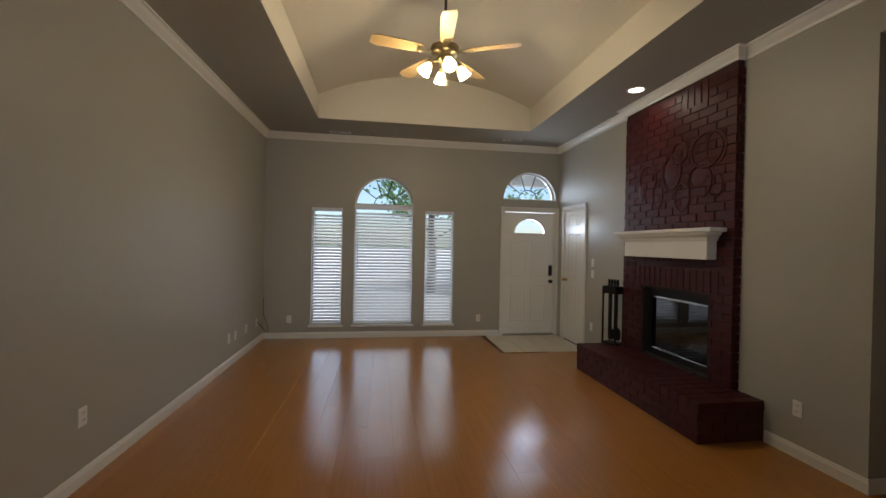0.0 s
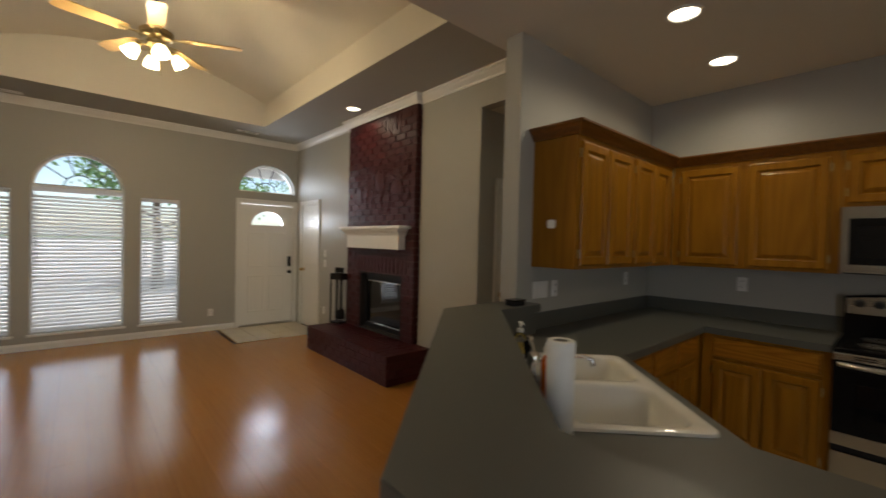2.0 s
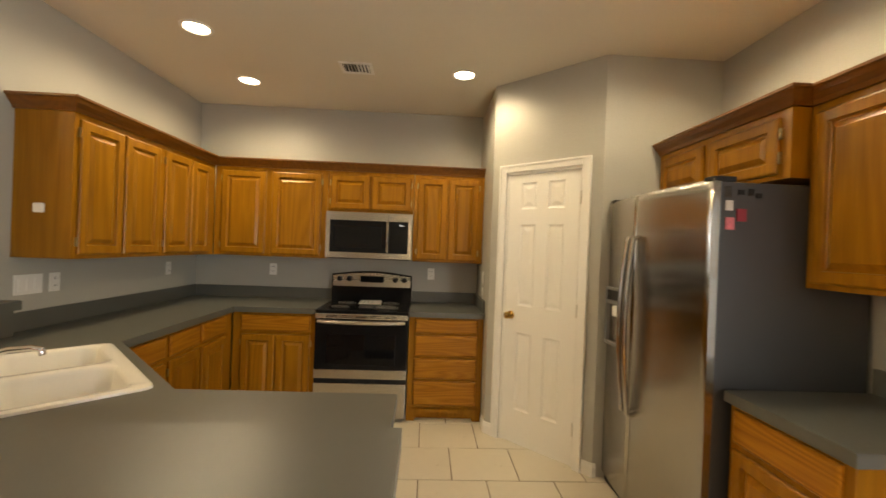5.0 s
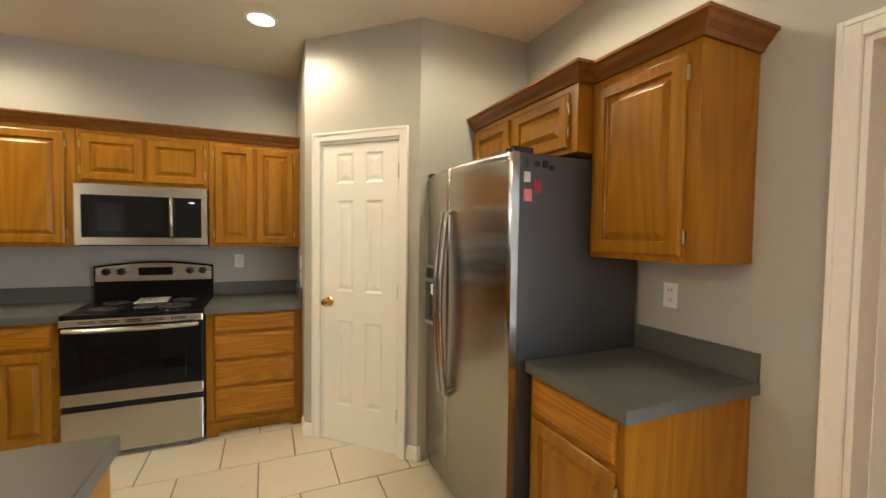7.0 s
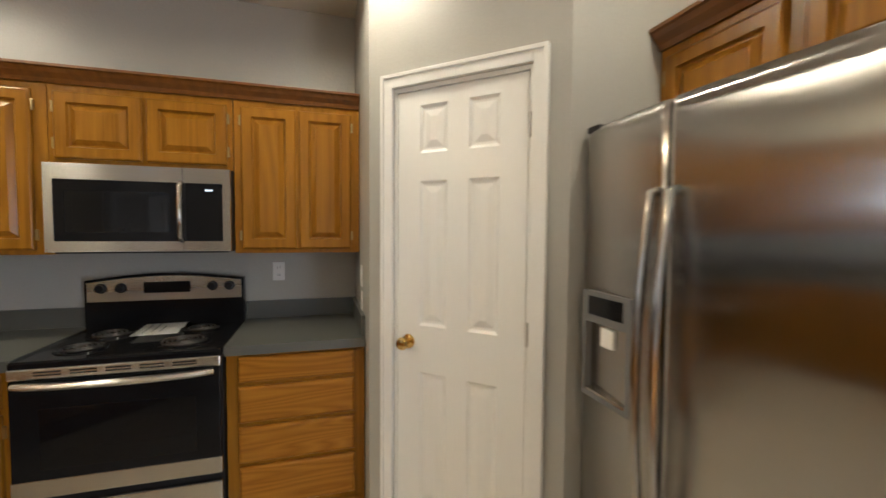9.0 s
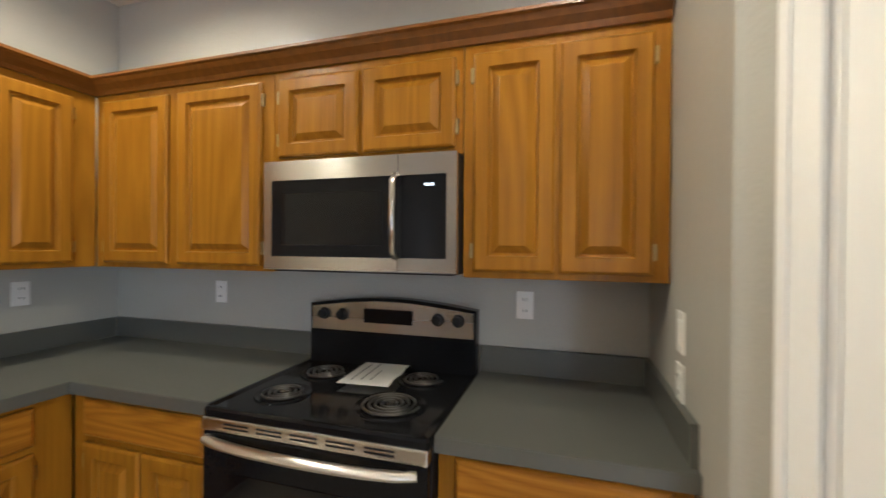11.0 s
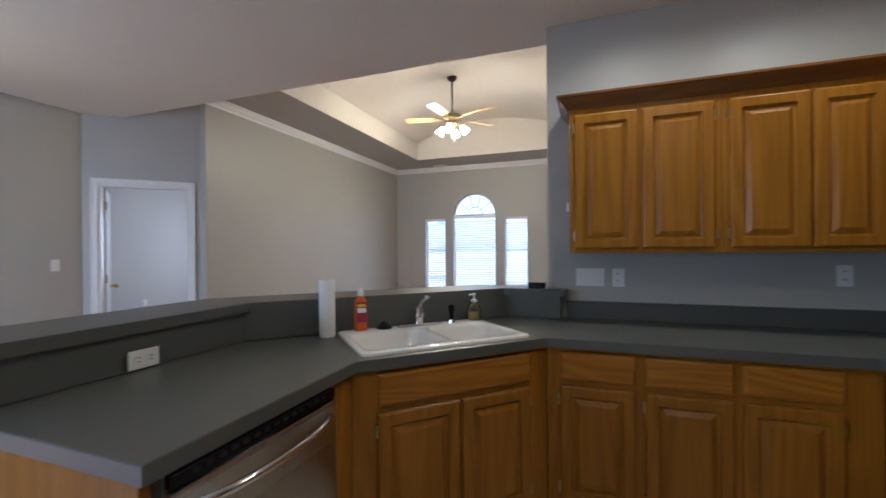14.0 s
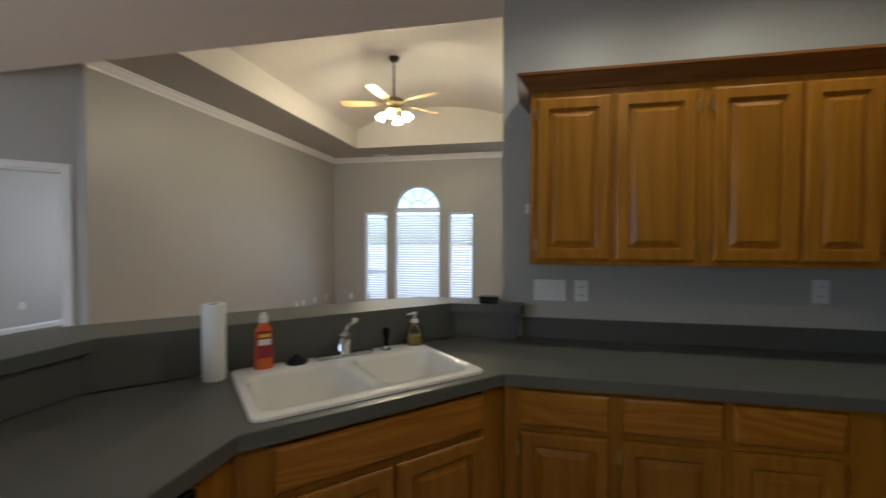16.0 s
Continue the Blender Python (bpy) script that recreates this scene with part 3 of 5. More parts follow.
door_frame("door_frame_closet", pose(LRE, 6.21, 0, 0, 0, -90), 0, 0.645, 2.03, 0.12, "white casing round the coat closet door")
cd = thing("closet_door", pose(LRE + 0.006, 6.19, 0.012, 0, 0, -90), "closed white six-panel closet door", "door")
part("slab", six_panel(0.605, 1.995), M_DOORW, cd)
knob(cd, 0.05, 0.93)
for z in (0.22, 1.0, 1.8):
    hinge(cd, 0.607, z, -0.004, M_BRASS)

# front door with a half-round light
door_frame("door_frame_front", pose(0, LRN, 0), 2.862, 3.735, 2.03, 0.15, "white casing round the front door")
fd = thing("front_door", pose(2.882, LRN + 0.02, 0.03) @ Matrix.Diagonal((0.947, 1, 1.014, 1)), "closed white front door with half-round window", "door")
lite = [(0.17, 1.615)] + arc(0.44, 1.615, 0.27, 180, 0, 18, 0.225)[1:-1] + [(0.71, 1.615)]
bm = plate(rect(0, 0.88, 0, 1.945), [lite], 0, 0.04, UP_Y)
for x0, x1, z0, z1 in ((0.12, 0.40, 0.93, 1.5), (0.48, 0.76, 0.93, 1.5), (0.12, 0.40, 0.2, 0.8), (0.48, 0.76, 0.2, 0.8)):
    frame_panel(bm, x0, x1, z0, z1, [(0, 0.0), (0.008, -0.006), (0.02, -0.006), (0.032, 0.0), (0.04, -0.002)], -0.0005)
part("slab", bm, M_DOORW, fd)
part("pane", plate(lite, [], 0.016, 0.022, UP_Y), M_GLASS, fd, "half-round glass pane").visible_shadow = False
bm = plate([(0.15, 1.597)] + arc(0.44, 1.615, 0.29, 180, 0, 18, 0.245) + [(0.73, 1.597)], [lite], -0.01, 0.001, UP_Y)
part("lite_frame", bm, M_DOORW, fd)
part("keypad", box(bmesh.new(), 0.80, 0.86, -0.025, 0, 0.93, 1.10, 0.012), M_BLACK_M, fd, "black keypad lock")
bm = lathe(bmesh.new(), [(0.03, 0), (0.03, 0.01), (0.012, 0.014), (0.012, 0.035), (0.027, 0.045), (0.027, 0.065), (0.01, 0.07)], 14, pose(0.83, 0, 0.84, 90, 0, 0))
part("knob", bm, M_BLACK_M, fd, "black round knob", True)
part("threshold", box(bmesh.new(), -0.02, 0.9, -0.05, 0.09, -0.028, -0.003, 0.003), M_STEEL, fd)


def fanlight(parent, cx, cz, r, y, spokes=5):
    """Black cames of a half-round light: spokes and an inner half ring."""
    inner = r * 0.36
    ring = [(cx + inner * math.cos(radians(a)), y, cz + inner * math.sin(radians(a))) for a in range(0, 181, 12)]
    part("came", tube(bmesh.new(), ring, 0.008, 6), M_CAME, parent, "black lead came")
    for k in range(1, spokes - 0):
        a = radians(180 * k / spokes)
        part("came", tube(bmesh.new(), [(cx + inner * math.cos(a), y, cz + inner * math.sin(a)), (cx + (r - 0.01) * math.cos(a), y, cz + (r - 0.01) * math.sin(a))], 0.008, 6), M_CAME, parent, "black lead came")


def window(name, outline, label, sill=None):
    us, vs = [p[0] for p in outline], [p[1] for p in outline]
    w = thing(name, pose(0, LRN, 0), label, "window", "", "structure")
    cu, cv = (min(us) + max(us)) / 2, (min(vs) + max(vs)) / 2
    inner = [(cu + (u - cu) * (1 - 0.05 / (max(us) - min(us))), cv + (v - cv) * (1 - 0.05 / (max(vs) - min(vs)))) for u, v in outline]
    part("window_frame", plate(outline, [inner], 0.10, 0.145, UP_Y), M_TRIM, w)
    p = part("pane", plate(inner, [], 0.118, 0.122, UP_Y), M_GLASS, w, "clear glass pane")
    p.visible_shadow = False
    if sill:
        part("window_sill", box(bmesh.new(), min(us) - 0.025, max(us) + 0.025, -0.03, 0.10, sill - 0.03, sill - 0.001, 0.005), M_TRIM, w, "white window sill")
    return w


window("window_1", hole_l, "narrow window with lowered white blind", 0.197)
wc = window("window_2", hole_c, "tall arched window with lowered white blind", 0.197)
part("transom_bar", cube(0.484, 1.390, 0.05, 0.14, 2.03, 2.06), M_TRIM, wc)
fanlight(wc, W_ARCH[0], 2.06, W_ARCH[2] - 0.02, 0.112)
part("came", tube(bmesh.new(), [(0.49, 0.112, 2.065), (1.38, 0.112, 2.065)], 0.008, 6), M_CAME, wc)
window("window_3", hole_r, "narrow window with lowered white blind", 0.197)
wt = window("window_4", hole_t, "half-round transom window above the front door")
fanlight(wt, W_TRANS[0], W_TRANS[1] + 0.02, W_TRANS[2] - 0.02, 0.112)
part("came", tube(bmesh.new(), [(2.86, 0.112, 2.227), (3.73, 0.112, 2.227)], 0.008, 6), M_CAME, wt)
wd = thing("window_5", pose(0, KS - 0.12, 0), "large window of the dining area", "window", "", "structure")
part("window_frame", plate(rect(-1.15, 0.55, 0.2, 2.1), [rect(-1.10, -0.33, 0.25, 2.05), rect(-0.27, 0.50, 0.25, 2.05)], 0.02, 0.07, UP_Y), M_TRIM, wd)


def blind(x0, x1, z0, z1, tilt, raise_right=0.0):
    b = thing("window_blind", pose((x0 + x1) / 2, LRN + 0.05, z0), "white horizontal slat blind lowered in the window", "blind", "window blinds")
    w, h = x1 - x0 - 0.012, z1 - z0
    part("head_rail", box(bmesh.new(), -w / 2, w / 2, -0.03, 0.03, h - 0.055, h - 0.002, 0.004), M_SLAT, b)
    n = int((h - 0.09) / 0.0475)
    slat = bmesh.new()
    prof = [(-0.025, 0.0), (-0.012, 0.0035), (0.0, 0.0045), (0.012, 0.0035), (0.025, 0.0), (0.012, 0.0008), (0.0, 0.0018), (-0.012, 0.0008)]
    loft(slat, [[(s * w / 2, y, z) for y, z in prof] for s in (-1, 1)])
    me = mesh_of("slat", slat, M_SLAT)
    for i in range(n):
        s = new("slat", me)
        s.parent = b
        s.matrix_basis = pose(0, 0, 0.045 + i * 0.0475, tilt + random.uniform(-0.6, 0.6), 0, 0)
    part("bottom_rail", box(bmesh.new(), -w / 2, w / 2, -0.025, 0.025, 0.004, 0.022, 0.003), M_SLAT, b)
    for x in (-w * 0.33, w * 0.33):
        part("ladder_cord", tube(bmesh.new(), [(x, -0.028, 0.01), (x, -0.028, h - 0.05)], 0.0016, 5), M_SLAT, b)
    part("tilt_wand", tube(bmesh.new(), [(-w / 2 + 0.05, -0.034, h * 0.45), (-w / 2 + 0.05, -0.034, h - 0.06)], 0.004, 6), M_SLAT, b)


blind(-0.147, 0.312, 0.202, 1.985, 40)
blind(0.482, 1.392, 0.20, 2.028, 47)
blind(1.575, 2.04, 0.197, 1.98, 41)

# ---- kitchen ----
RAISED = [(0, 0.019), (0, 0.008), (0.004, 0.003), (0.010, 0), (0.05, 0), (0.052, 0.003), (0.055, 0.012), (0.060, 0.0145), (0.064, 0.0145), (0.086, 0.001), (0.088, 0.0)]
DRAWER = [(0, 0.019), (0, 0.010), (0.004, 0.005), (0.010, 0.001), (0.016, 0.0)]


def raised_door(parent, x, z, w, h, hinge_side=0):
    d = part("door", frame_panel(bmesh.new(), x, x + w, z, z + h, RAISED, -0.02), M_OAK, parent)
    if hinge_side:
        hx = x - 0.004 if hinge_side < 0 else x + w + 0.004
        for hz in (z + 0.07, z + h - 0.07):
            part("hinge", box(bmesh.new(), hx - 0.006, hx + 0.006, -0.012, 0.001, hz - 0.025, hz + 0.025, 0.002), M_ABRASS, d, "aged brass hinge")
    return d


def drawer_front(parent, x, z, w, h):
    return part("drawer", frame_panel(bmesh.new(), x, x + w, z, z + h, DRAWER, -0.02), M_OAK_H, parent)


def carcass(w, h, d, toe=0.0, low=0.0):
    bm = bmesh.new()
    if toe:
        box(bm, 0, w, 0.06, d, 0, toe)
    if low:
        box(bm, 0, w, 0, 0.03, toe, h, 0.0015)
        box(bm, 0.05, w - 0.05, 0.03, d, toe, low)
    else:
        box(bm, 0, w, 0, d, toe, h, 0.0015)
    return bm


def upper(at, w, h, d, doors, label, end=0, group="wall cabinets"):
    """doors: (x, width, hinge side) each."""
    c = thing("wall_cabinet", at, label, "cabinet", group)
    part("body", carcass(w, h, d), M_OAK, c)
    for x, dw, side in doors:
        raised_door(c, x, 0.022, dw, h - 0.06, side)
    return c


def base(at, w, d, doors, drawers, label, toe=0.10, h=0.872, foot=0.0, low=0.0):
    c = thing("base_cabinet", at, label, "cabinet", "base cabinets")
    part("body", carcass(w, h, d, toe, low), M_OAK, c)
    if foot:
        bm = plate([(0, 0), (foot, 0), (foot + 0.02, 0.05), (w / 2, 0.085), (w - foot - 0.02, 0.05), (w - foot, 0), (w, 0), (w, toe + 0.01), (0, toe + 0.01)], [], 0.0, 0.018, UP_Y)
        part("valance", bm, M_OAK, c, "cut-out foot board")
    for x, z, dw, dh, side in doors:
        raised_door(c, x, z, dw, dh, side)
    for x, z, dw, dh in drawers:
        drawer_front(c, x, z, dw, dh)
    return c


UZ, UH = 1.318, 0.79
# run on the north kitchen wall, four doors
upper(pose(3.095, 0.627, UZ), 0.72, UH, 0.306, [(0.03, 0.315, -1), (0.365, 0.325, 1)], "honey oak two-door wall cabinet", group="wall cabinets")
upper(pose(3.817, 0.627, UZ), 0.73, UH, 0.306, [(0.03, 0.32, -1), (0.36, 0.27, 1)], "honey oak two-door wall cabinet in the corner")
# run on the range wall
upper(pose(4.55, 0.622, UZ, 0, 0, -90), 0.985, UH, 0.306, [(0.06, 0.385, -1), (0.50, 0.43, 1)], "honey oak two-door wall cabinet beside the microwave")
upper(pose(4.55, -0.366, 1.742, 0, 0, -90), 0.766, UZ + UH - 1.742, 0.306, [(0.025, 0.345, -1), (0.39, 0.35, 1)], "short honey oak cabinet over the microwave")
upper(pose(4.55, -1.135, UZ, 0, 0, -90), 0.632, UH, 0.306, [(0.035, 0.265, -1), (0.315, 0.27, 1)], "honey oak two-door wall cabinet next to the pantry")
# over and beside the refrigerator
upper(pose(3.458, -2.765, 1.805, 0, 0, 180), 0.963, UZ + UH - 1.805, 0.398, [(0.03, 0.40, -1), (0.48, 0.43, 1)], "short honey oak cabinet over the refrigerator")
upper(pose(2.492, -2.85, 1.345, 0, 0, 180), 0.49, UZ + UH - 1.345, 0.313, [(0.03, 0.415, 1)], "single-door honey oak wall cabinet")

CROWN_OAK = [(-0.005, 0), (0.012, 0), (0.02, 0.018), (0.04, 0.038), (0.05, 0.055), (0.06, 0.06), (0.06, 0.072), (-0.005, 0.072)]


def oak_crown(line, label):
    bm = sweep(bmesh.new(), line, [(o, UZ + UH - 0.005 + z) for o, z in CROWN_OAK])
    structure("trim_cabinet_crown", bm, M_OAK_DARK, label, "moulding")


oak_crown([(4.55, -1.766), (4.55, 0.627), (3.095, 0.627), (3.095, 0.933)], "dark oak crown moulding on the wall cabinets")
oak_crown([(2.002, -3.163), (2.002, -2.85), (2.494, -2.85), (2.494, -2.765), (3.458, -2.765)], "dark oak crown moulding over the refrigerator cabinets")

# base run under the north wall: three drawers over three doors
base(pose(3.0, 0.31, 0), 1.264, 0.62, [(0.06, 0.13, 0.33, 0.56, -1), (0.43, 0.13, 0.34, 0.56, -1), (0.80, 0.13, 0.34, 0.56, 1)], [(0.06, 0.715, 0.33, 0.135), (0.43, 0.715, 0.34, 0.135), (0.80, 0.715, 0.34, 0.135)], "honey oak base cabinet with three doors and drawers")
base(pose(4.265, 0.30, 0, 0, 0, -90), 0.672, 0.59, [(0.07, 0.13, 0.275, 0.56, -1), (0.355, 0.13, 0.275, 0.56, 1)], [(0.07, 0.715, 0.56, 0.135)], "honey oak corner base cabinet beside the range")
base(pose(4.265, -1.14, 0, 0, 0, -90), 0.625, 0.59, [], [(0.05, 0.735, 0.525, 0.12), (0.05, 0.545, 0.525, 0.17), (0.05, 0.355, 0.525, 0.17), (0.05, 0.135, 0.525, 0.20)], "honey oak four-drawer base cabinet next to the pantry", foot=0.07)
# sink cabinet across the corner; its front runs between the two runs
base(pose(2.322, -0.362, 0, 0, 0, 45), 0.955, 0.46, [(0.10, 0.13, 0.365, 0.56, -1), (0.48, 0.13, 0.365, 0.56, 1)], [(0.10, 0.715, 0.745, 0.135)], "honey oak sink base cabinet across the corner", low=0.70)
single("cabinet_filler", cube(2.29, 2.32, -0.51, -0.362, 0.10, 0.872, 0.001), M_OAK, "narrow honey oak filler strip beside the dishwasher", "cabinet filler")
# beside the refrigerator
base(pose(2.475, -2.538, 0, 0, 0, 180), 0.49, 0.623, [(0.03, 0.13, 0.43, 0.56, 1)], [(0.03, 0.715, 0.43, 0.135)], "honey oak base cabinet beside the refrigerator")

# counter tops
CT0, CT1 = 0.874, 0.914
S = math.sqrt(0.5)


def at_sink(u, v):
    """u along the sink's front edge from its middle, v back from the counter's front edge."""
    return (2.67 + S * (u - v), -0.05 + S * (u + v))


sink_hole = [at_sink(u, v) for u, v in rect(-0.405, 0.405, 0.075, 0.555)]
top = [(1.642, -1.17), (2.345, -1.17), (2.345, -0.375), (3.0, 0.28), (4.235, 0.28), (4.235, -0.372), (KE - 0.002, -0.372), (KE - 0.002, KN - 0.002), (2.83, KN - 0.002), (1.642, -0.253)]
def worktop(name, outline, holes, edge, label):
    w = thing(name, pose(0, 0, 0), label, "countertop")
    part("surface", plate(outline, holes, CT0, CT1), M_COUNTER, w)
    part("front_edge", sweep(bmesh.new(), edge, [(0.0005, CT0 - 0.004), (-0.003, CT0 - 0.004), (-0.003, CT1 - 0.002), (0.0005, CT1 - 0.002)]), M_COUNTER, w, "laminate edge strip")


worktop("kitchen_countertop", top, [sink_hole], top[:6], "grey-green laminate worktop running round the sink corner")
worktop("range_side_countertop", rect(4.235, KE - 0.002, -1.768, -1.138), [], [(4.235, -1.138), (4.235, -1.768)], "grey-green laminate worktop between range and pantry")
worktop("refrigerator_side_countertop", rect(1.96, 2.48, KS + 0.002, -2.51), [], [(2.48, -2.51), (1.96, -2.51), (1.96, KS + 0.002)], "short grey-green laminate worktop beside the refrigerator")


def splash(line, label, h=0.104):
    s = thing("backsplash", pose(0, 0, 0), label, "backsplash")
    part("panel", sweep(bmesh.new(), line, [(0.0, CT1), (0.018, CT1), (0.018, CT1 + h - 0.006), (0.0, CT1 + h - 0.006)]), M_COUNTER, s)
    part("cap", sweep(bmesh.new(), line, [(0.0, CT1 + h - 0.006), (0.020, CT1 + h - 0.006), (0.020, CT1 + h - 0.001), (0.018, CT1 + h), (0.0, CT1 + h)]), M_COUNTER, s, "laminate top edge")


splash([(KE - 0.001, -0.372), (KE - 0.001, KN - 0.001), (3.06, KN - 0.001)], "low grey-green laminate backsplash round the corner")
splash([(4.26, -1.769), (KE - 0.001, -1.769), (KE - 0.001, -1.138)], "low grey-green laminate backsplash beside the range")
splash([(1.96, KS + 0.001), (2.48, KS + 0.001)], "low grey-green laminate backsplash beside the refrigerator")

# raised bar: knee wall, laminate face, top
BAR = 1.095
structure("wall_bar", plate([(1.50, -1.16), (1.625, -1.16), (1.625, -0.217), (2.70, 0.858), (2.95, 0.858), (2.95, 0.985), (2.64, 0.985), (1.50, -0.155)], [], 0, BAR - 0.042), M_WALL, "painted knee wall under the raised bar", "wall")
bm = sweep(bmesh.new(), [(1.64, -1.16), (1.64, -0.225), (2.705, 0.84), (3.03, 0.84), (3.03, 0.93)], [(0, CT1 + 0.002), (0.013, CT1 + 0.002), (0.013, BAR - 0.043), (0, BAR - 0.043)])
bar = thing("breakfast_bar", pose(0, 0, 0), "raised grey-green laminate breakfast bar with slanted corners", "bar counter")
part("face_panel", bm, M_COUNTER, bar, "laminate face behind the sink")
bar_top = [(1.30, -1.22), (1.66, -1.22), (1.66, -0.20), (2.685, 0.825), (3.05, 0.825), (3.07, 0.845), (3.07, 0.932), (2.948, 0.932), (2.948, 1.04), (2.46, 1.04), (1.30, -0.12)]
part("top", plate(bar_top, [], BAR - 0.04, BAR), M_COUNTER, bar)
part("edge_strip", sweep(bmesh.new(), bar_top[:7], [(0.0005, BAR - 0.044), (-0.003, BAR - 0.044), (-0.003, BAR - 0.002), (0.0005, BAR - 0.002)]), M_COUNTER, bar, "laminate edge strip")
part("edge_strip", sweep(bmesh.new(), [bar_top[0], bar_top[-1], bar_top[-2]], [(0.003, BAR - 0.044), (-0.0005, BAR - 0.044), (-0.0005, BAR - 0.002), (0.003, BAR - 0.002)]), M_COUNTER, bar, "laminate edge strip")
bm = bmesh.new()
box(bm, 1.51, 2.318, -1.16, -1.135, 0, CT0 - 0.002, 0.002)
single("peninsula_end_panel", bm, M_OAK, "honey oak panel closing the peninsula end", "panel")
structure("bar_end_trim", cube(1.496, 1.638, -1.174, -1.162, 0, BAR - 0.043), M_OAK, "oak trim on the end of the knee wall", "trim")
# dishwasher in the peninsula
dw = thing("dishwasher", pose(2.332, -1.13, 0, 0, 0, 90), "stainless steel dishwasher under the peninsula worktop", "dishwasher")
part("body", box(bmesh.new(), 0.01, 0.61, 0.0, 0.55, 0.10, 0.868), M_GREY, dw)
part("door", box(bmesh.new(), 0.012, 0.608, -0.03, -0.001, 0.12, 0.828, 0.008), M_STEEL, dw)
part("control_strip", box(bmesh.new(), 0.012, 0.608, -0.026, -0.001, 0.832, 0.864, 0.005), M_BLACK, dw, "black control strip")
for i in range(14):
    part("button", box(bmesh.new(), 0.06 + i * 0.036, 0.08 + i * 0.036, -0.029, -0.025, 0.848, 0.859, 0.001), M_BLACK_M, dw)
hp = [(0.05 + 0.51 * i / 14, -0.035 - 0.05 * math.sin(math.pi * i / 14) ** 0.6, 0.785) for i in range(15)]
part("handle", tube(bmesh.new(), hp, 0.012, 10), M_CHROME, dw, "curved steel handle", True)
part("kick_plate", box(bmesh.new(), 0.01, 0.61, 0.03, 0.05, 0.0, 0.10), M_BLACK_M, dw)

# sink
SK = pose(*at_sink(0, 0.045), CT1, 0, 0, 45)
sk = thing("kitchen_sink", SK, "cream double-bowl drop-in sink in the corner worktop", "sink")
bm = bmesh.new()
W_, D_ = 0.84, 0.54
outer = [rounded(0, D_ / 2, W_ - i, D_ - i, 0.04) for i in (0, 0.004, 0.03)]
loft(bm, [[(x, y, z) for x, y in ring] for ring, z in zip(outer, (0.001, 0.010, 0.014))], False, False)
bowls = [rounded(-0.205, 0.235, 0.37, 0.37, 0.06), rounded(0.205, 0.235, 0.37, 0.37, 0.06)]
edges = []
for ring in (outer[2], *bowls):
    vs = [bm.verts.new((x, y, 0.014)) for x, y in ring]
    edges += [bm.edges.new((vs[i], vs[(i + 1) % len(vs)])) for i in range(len(vs))]
bmesh.ops.triangle_fill(bm, use_beauty=True, edges=edges)
for cx in (-0.205, 0.205):
    prof = [(0.0, 0.014), (0.008, 0.008), (0.014, -0.004), (0.03, -0.13), (0.05, -0.155), (0.09, -0.165)]
    loft(bm, [[(x, y, z) for x, y in rounded(cx, 0.235, 0.37 - 2 * i, 0.37 - 2 * i, max(0.06 - i * 0.2, 0.03))] for i, z in prof], False, True)
bmesh.ops.remove_doubles(bm, verts=bm.verts, dist=1e-5)
part("basin", bm, M_SINK, sk, "", True)
for cx in (-0.205, 0.205):
    part("drain", lathe(bmesh.new(), [(0.045, -0.164), (0.045, -0.160), (0.03, -0.161), (0.005, -0.163)], 16, pose(cx, 0.235, 0)), M_CHROME, sk)
fa = thing("kitchen_faucet", SK @ pose(0.02, 0.478, 0.014), "chrome kitchen faucet with loop lever on the sink", "faucet")
part("deck_plate", loft(bmesh.new(), [[(x, y, z) for x, y in rounded(0, 0, 0.26 - i, 0.055 - i, 0.025)] for i, z in ((0, 0), (0, 0.008), (0.012, 0.014))]), M_CHROME, fa)
part("body", lathe(bmesh.new(), [(0.026, 0.012), (0.024, 0.05), (0.027, 0.055), (0.027, 0.085), (0.018, 0.10), (0.004, 0.105)], 18), M_CHROME, fa, "", True)
part("spout", tube(bmesh.new(), [(0, -0.01, 0.06), (-0.02, -0.06, 0.085), (-0.05, -0.12, 0.105), (-0.075, -0.175, 0.108), (-0.085, -0.20, 0.10), (-0.086, -0.205, 0.08)], 0.011, 12), M_CHROME, fa, "", True)
part("lever", tube(bmesh.new(), [(0, 0, 0.10), (0.015, 0.005, 0.125), (0.045, 0.01, 0.14)], 0.008, 10), M_CHROME, fa, "", True)
part("lever_end", lathe(bmesh.new(), [(0.004, -0.014), (0.016, -0.006), (0.017, 0.006), (0.005, 0.014)], 12, pose(0.05, 0.012, 0.145)), M_CHROME, fa, "", True)
sp = thing("sink_sprayer", SK @ pose(0.215, 0.475, 0.014), "black pull-out sink sprayer in a chrome base", "sprayer")
part("holder", lathe(bmesh.new(), [(0.022, 0), (0.02, 0.01), (0.015, 0.02)], 14), M_CHROME, sp)
part("head", lathe(bmesh.new(), [(0.012, 0.018), (0.013, 0.05), (0.018, 0.07), (0.019, 0.09), (0.01, 0.1)], 14), M_BLACK, sp, "", True)
st = thing("sink_stopper", SK @ pose(-0.18, 0.485, 0.014), "black rubber sink stopper lying on the rim", "stopper")
part("rubber", lathe(bmesh.new(), [(0.042, 0), (0.044, 0.008), (0.03, 0.016), (0.014, 0.03), (0.006, 0.038)], 18), M_BLACK_M, st, "", True)

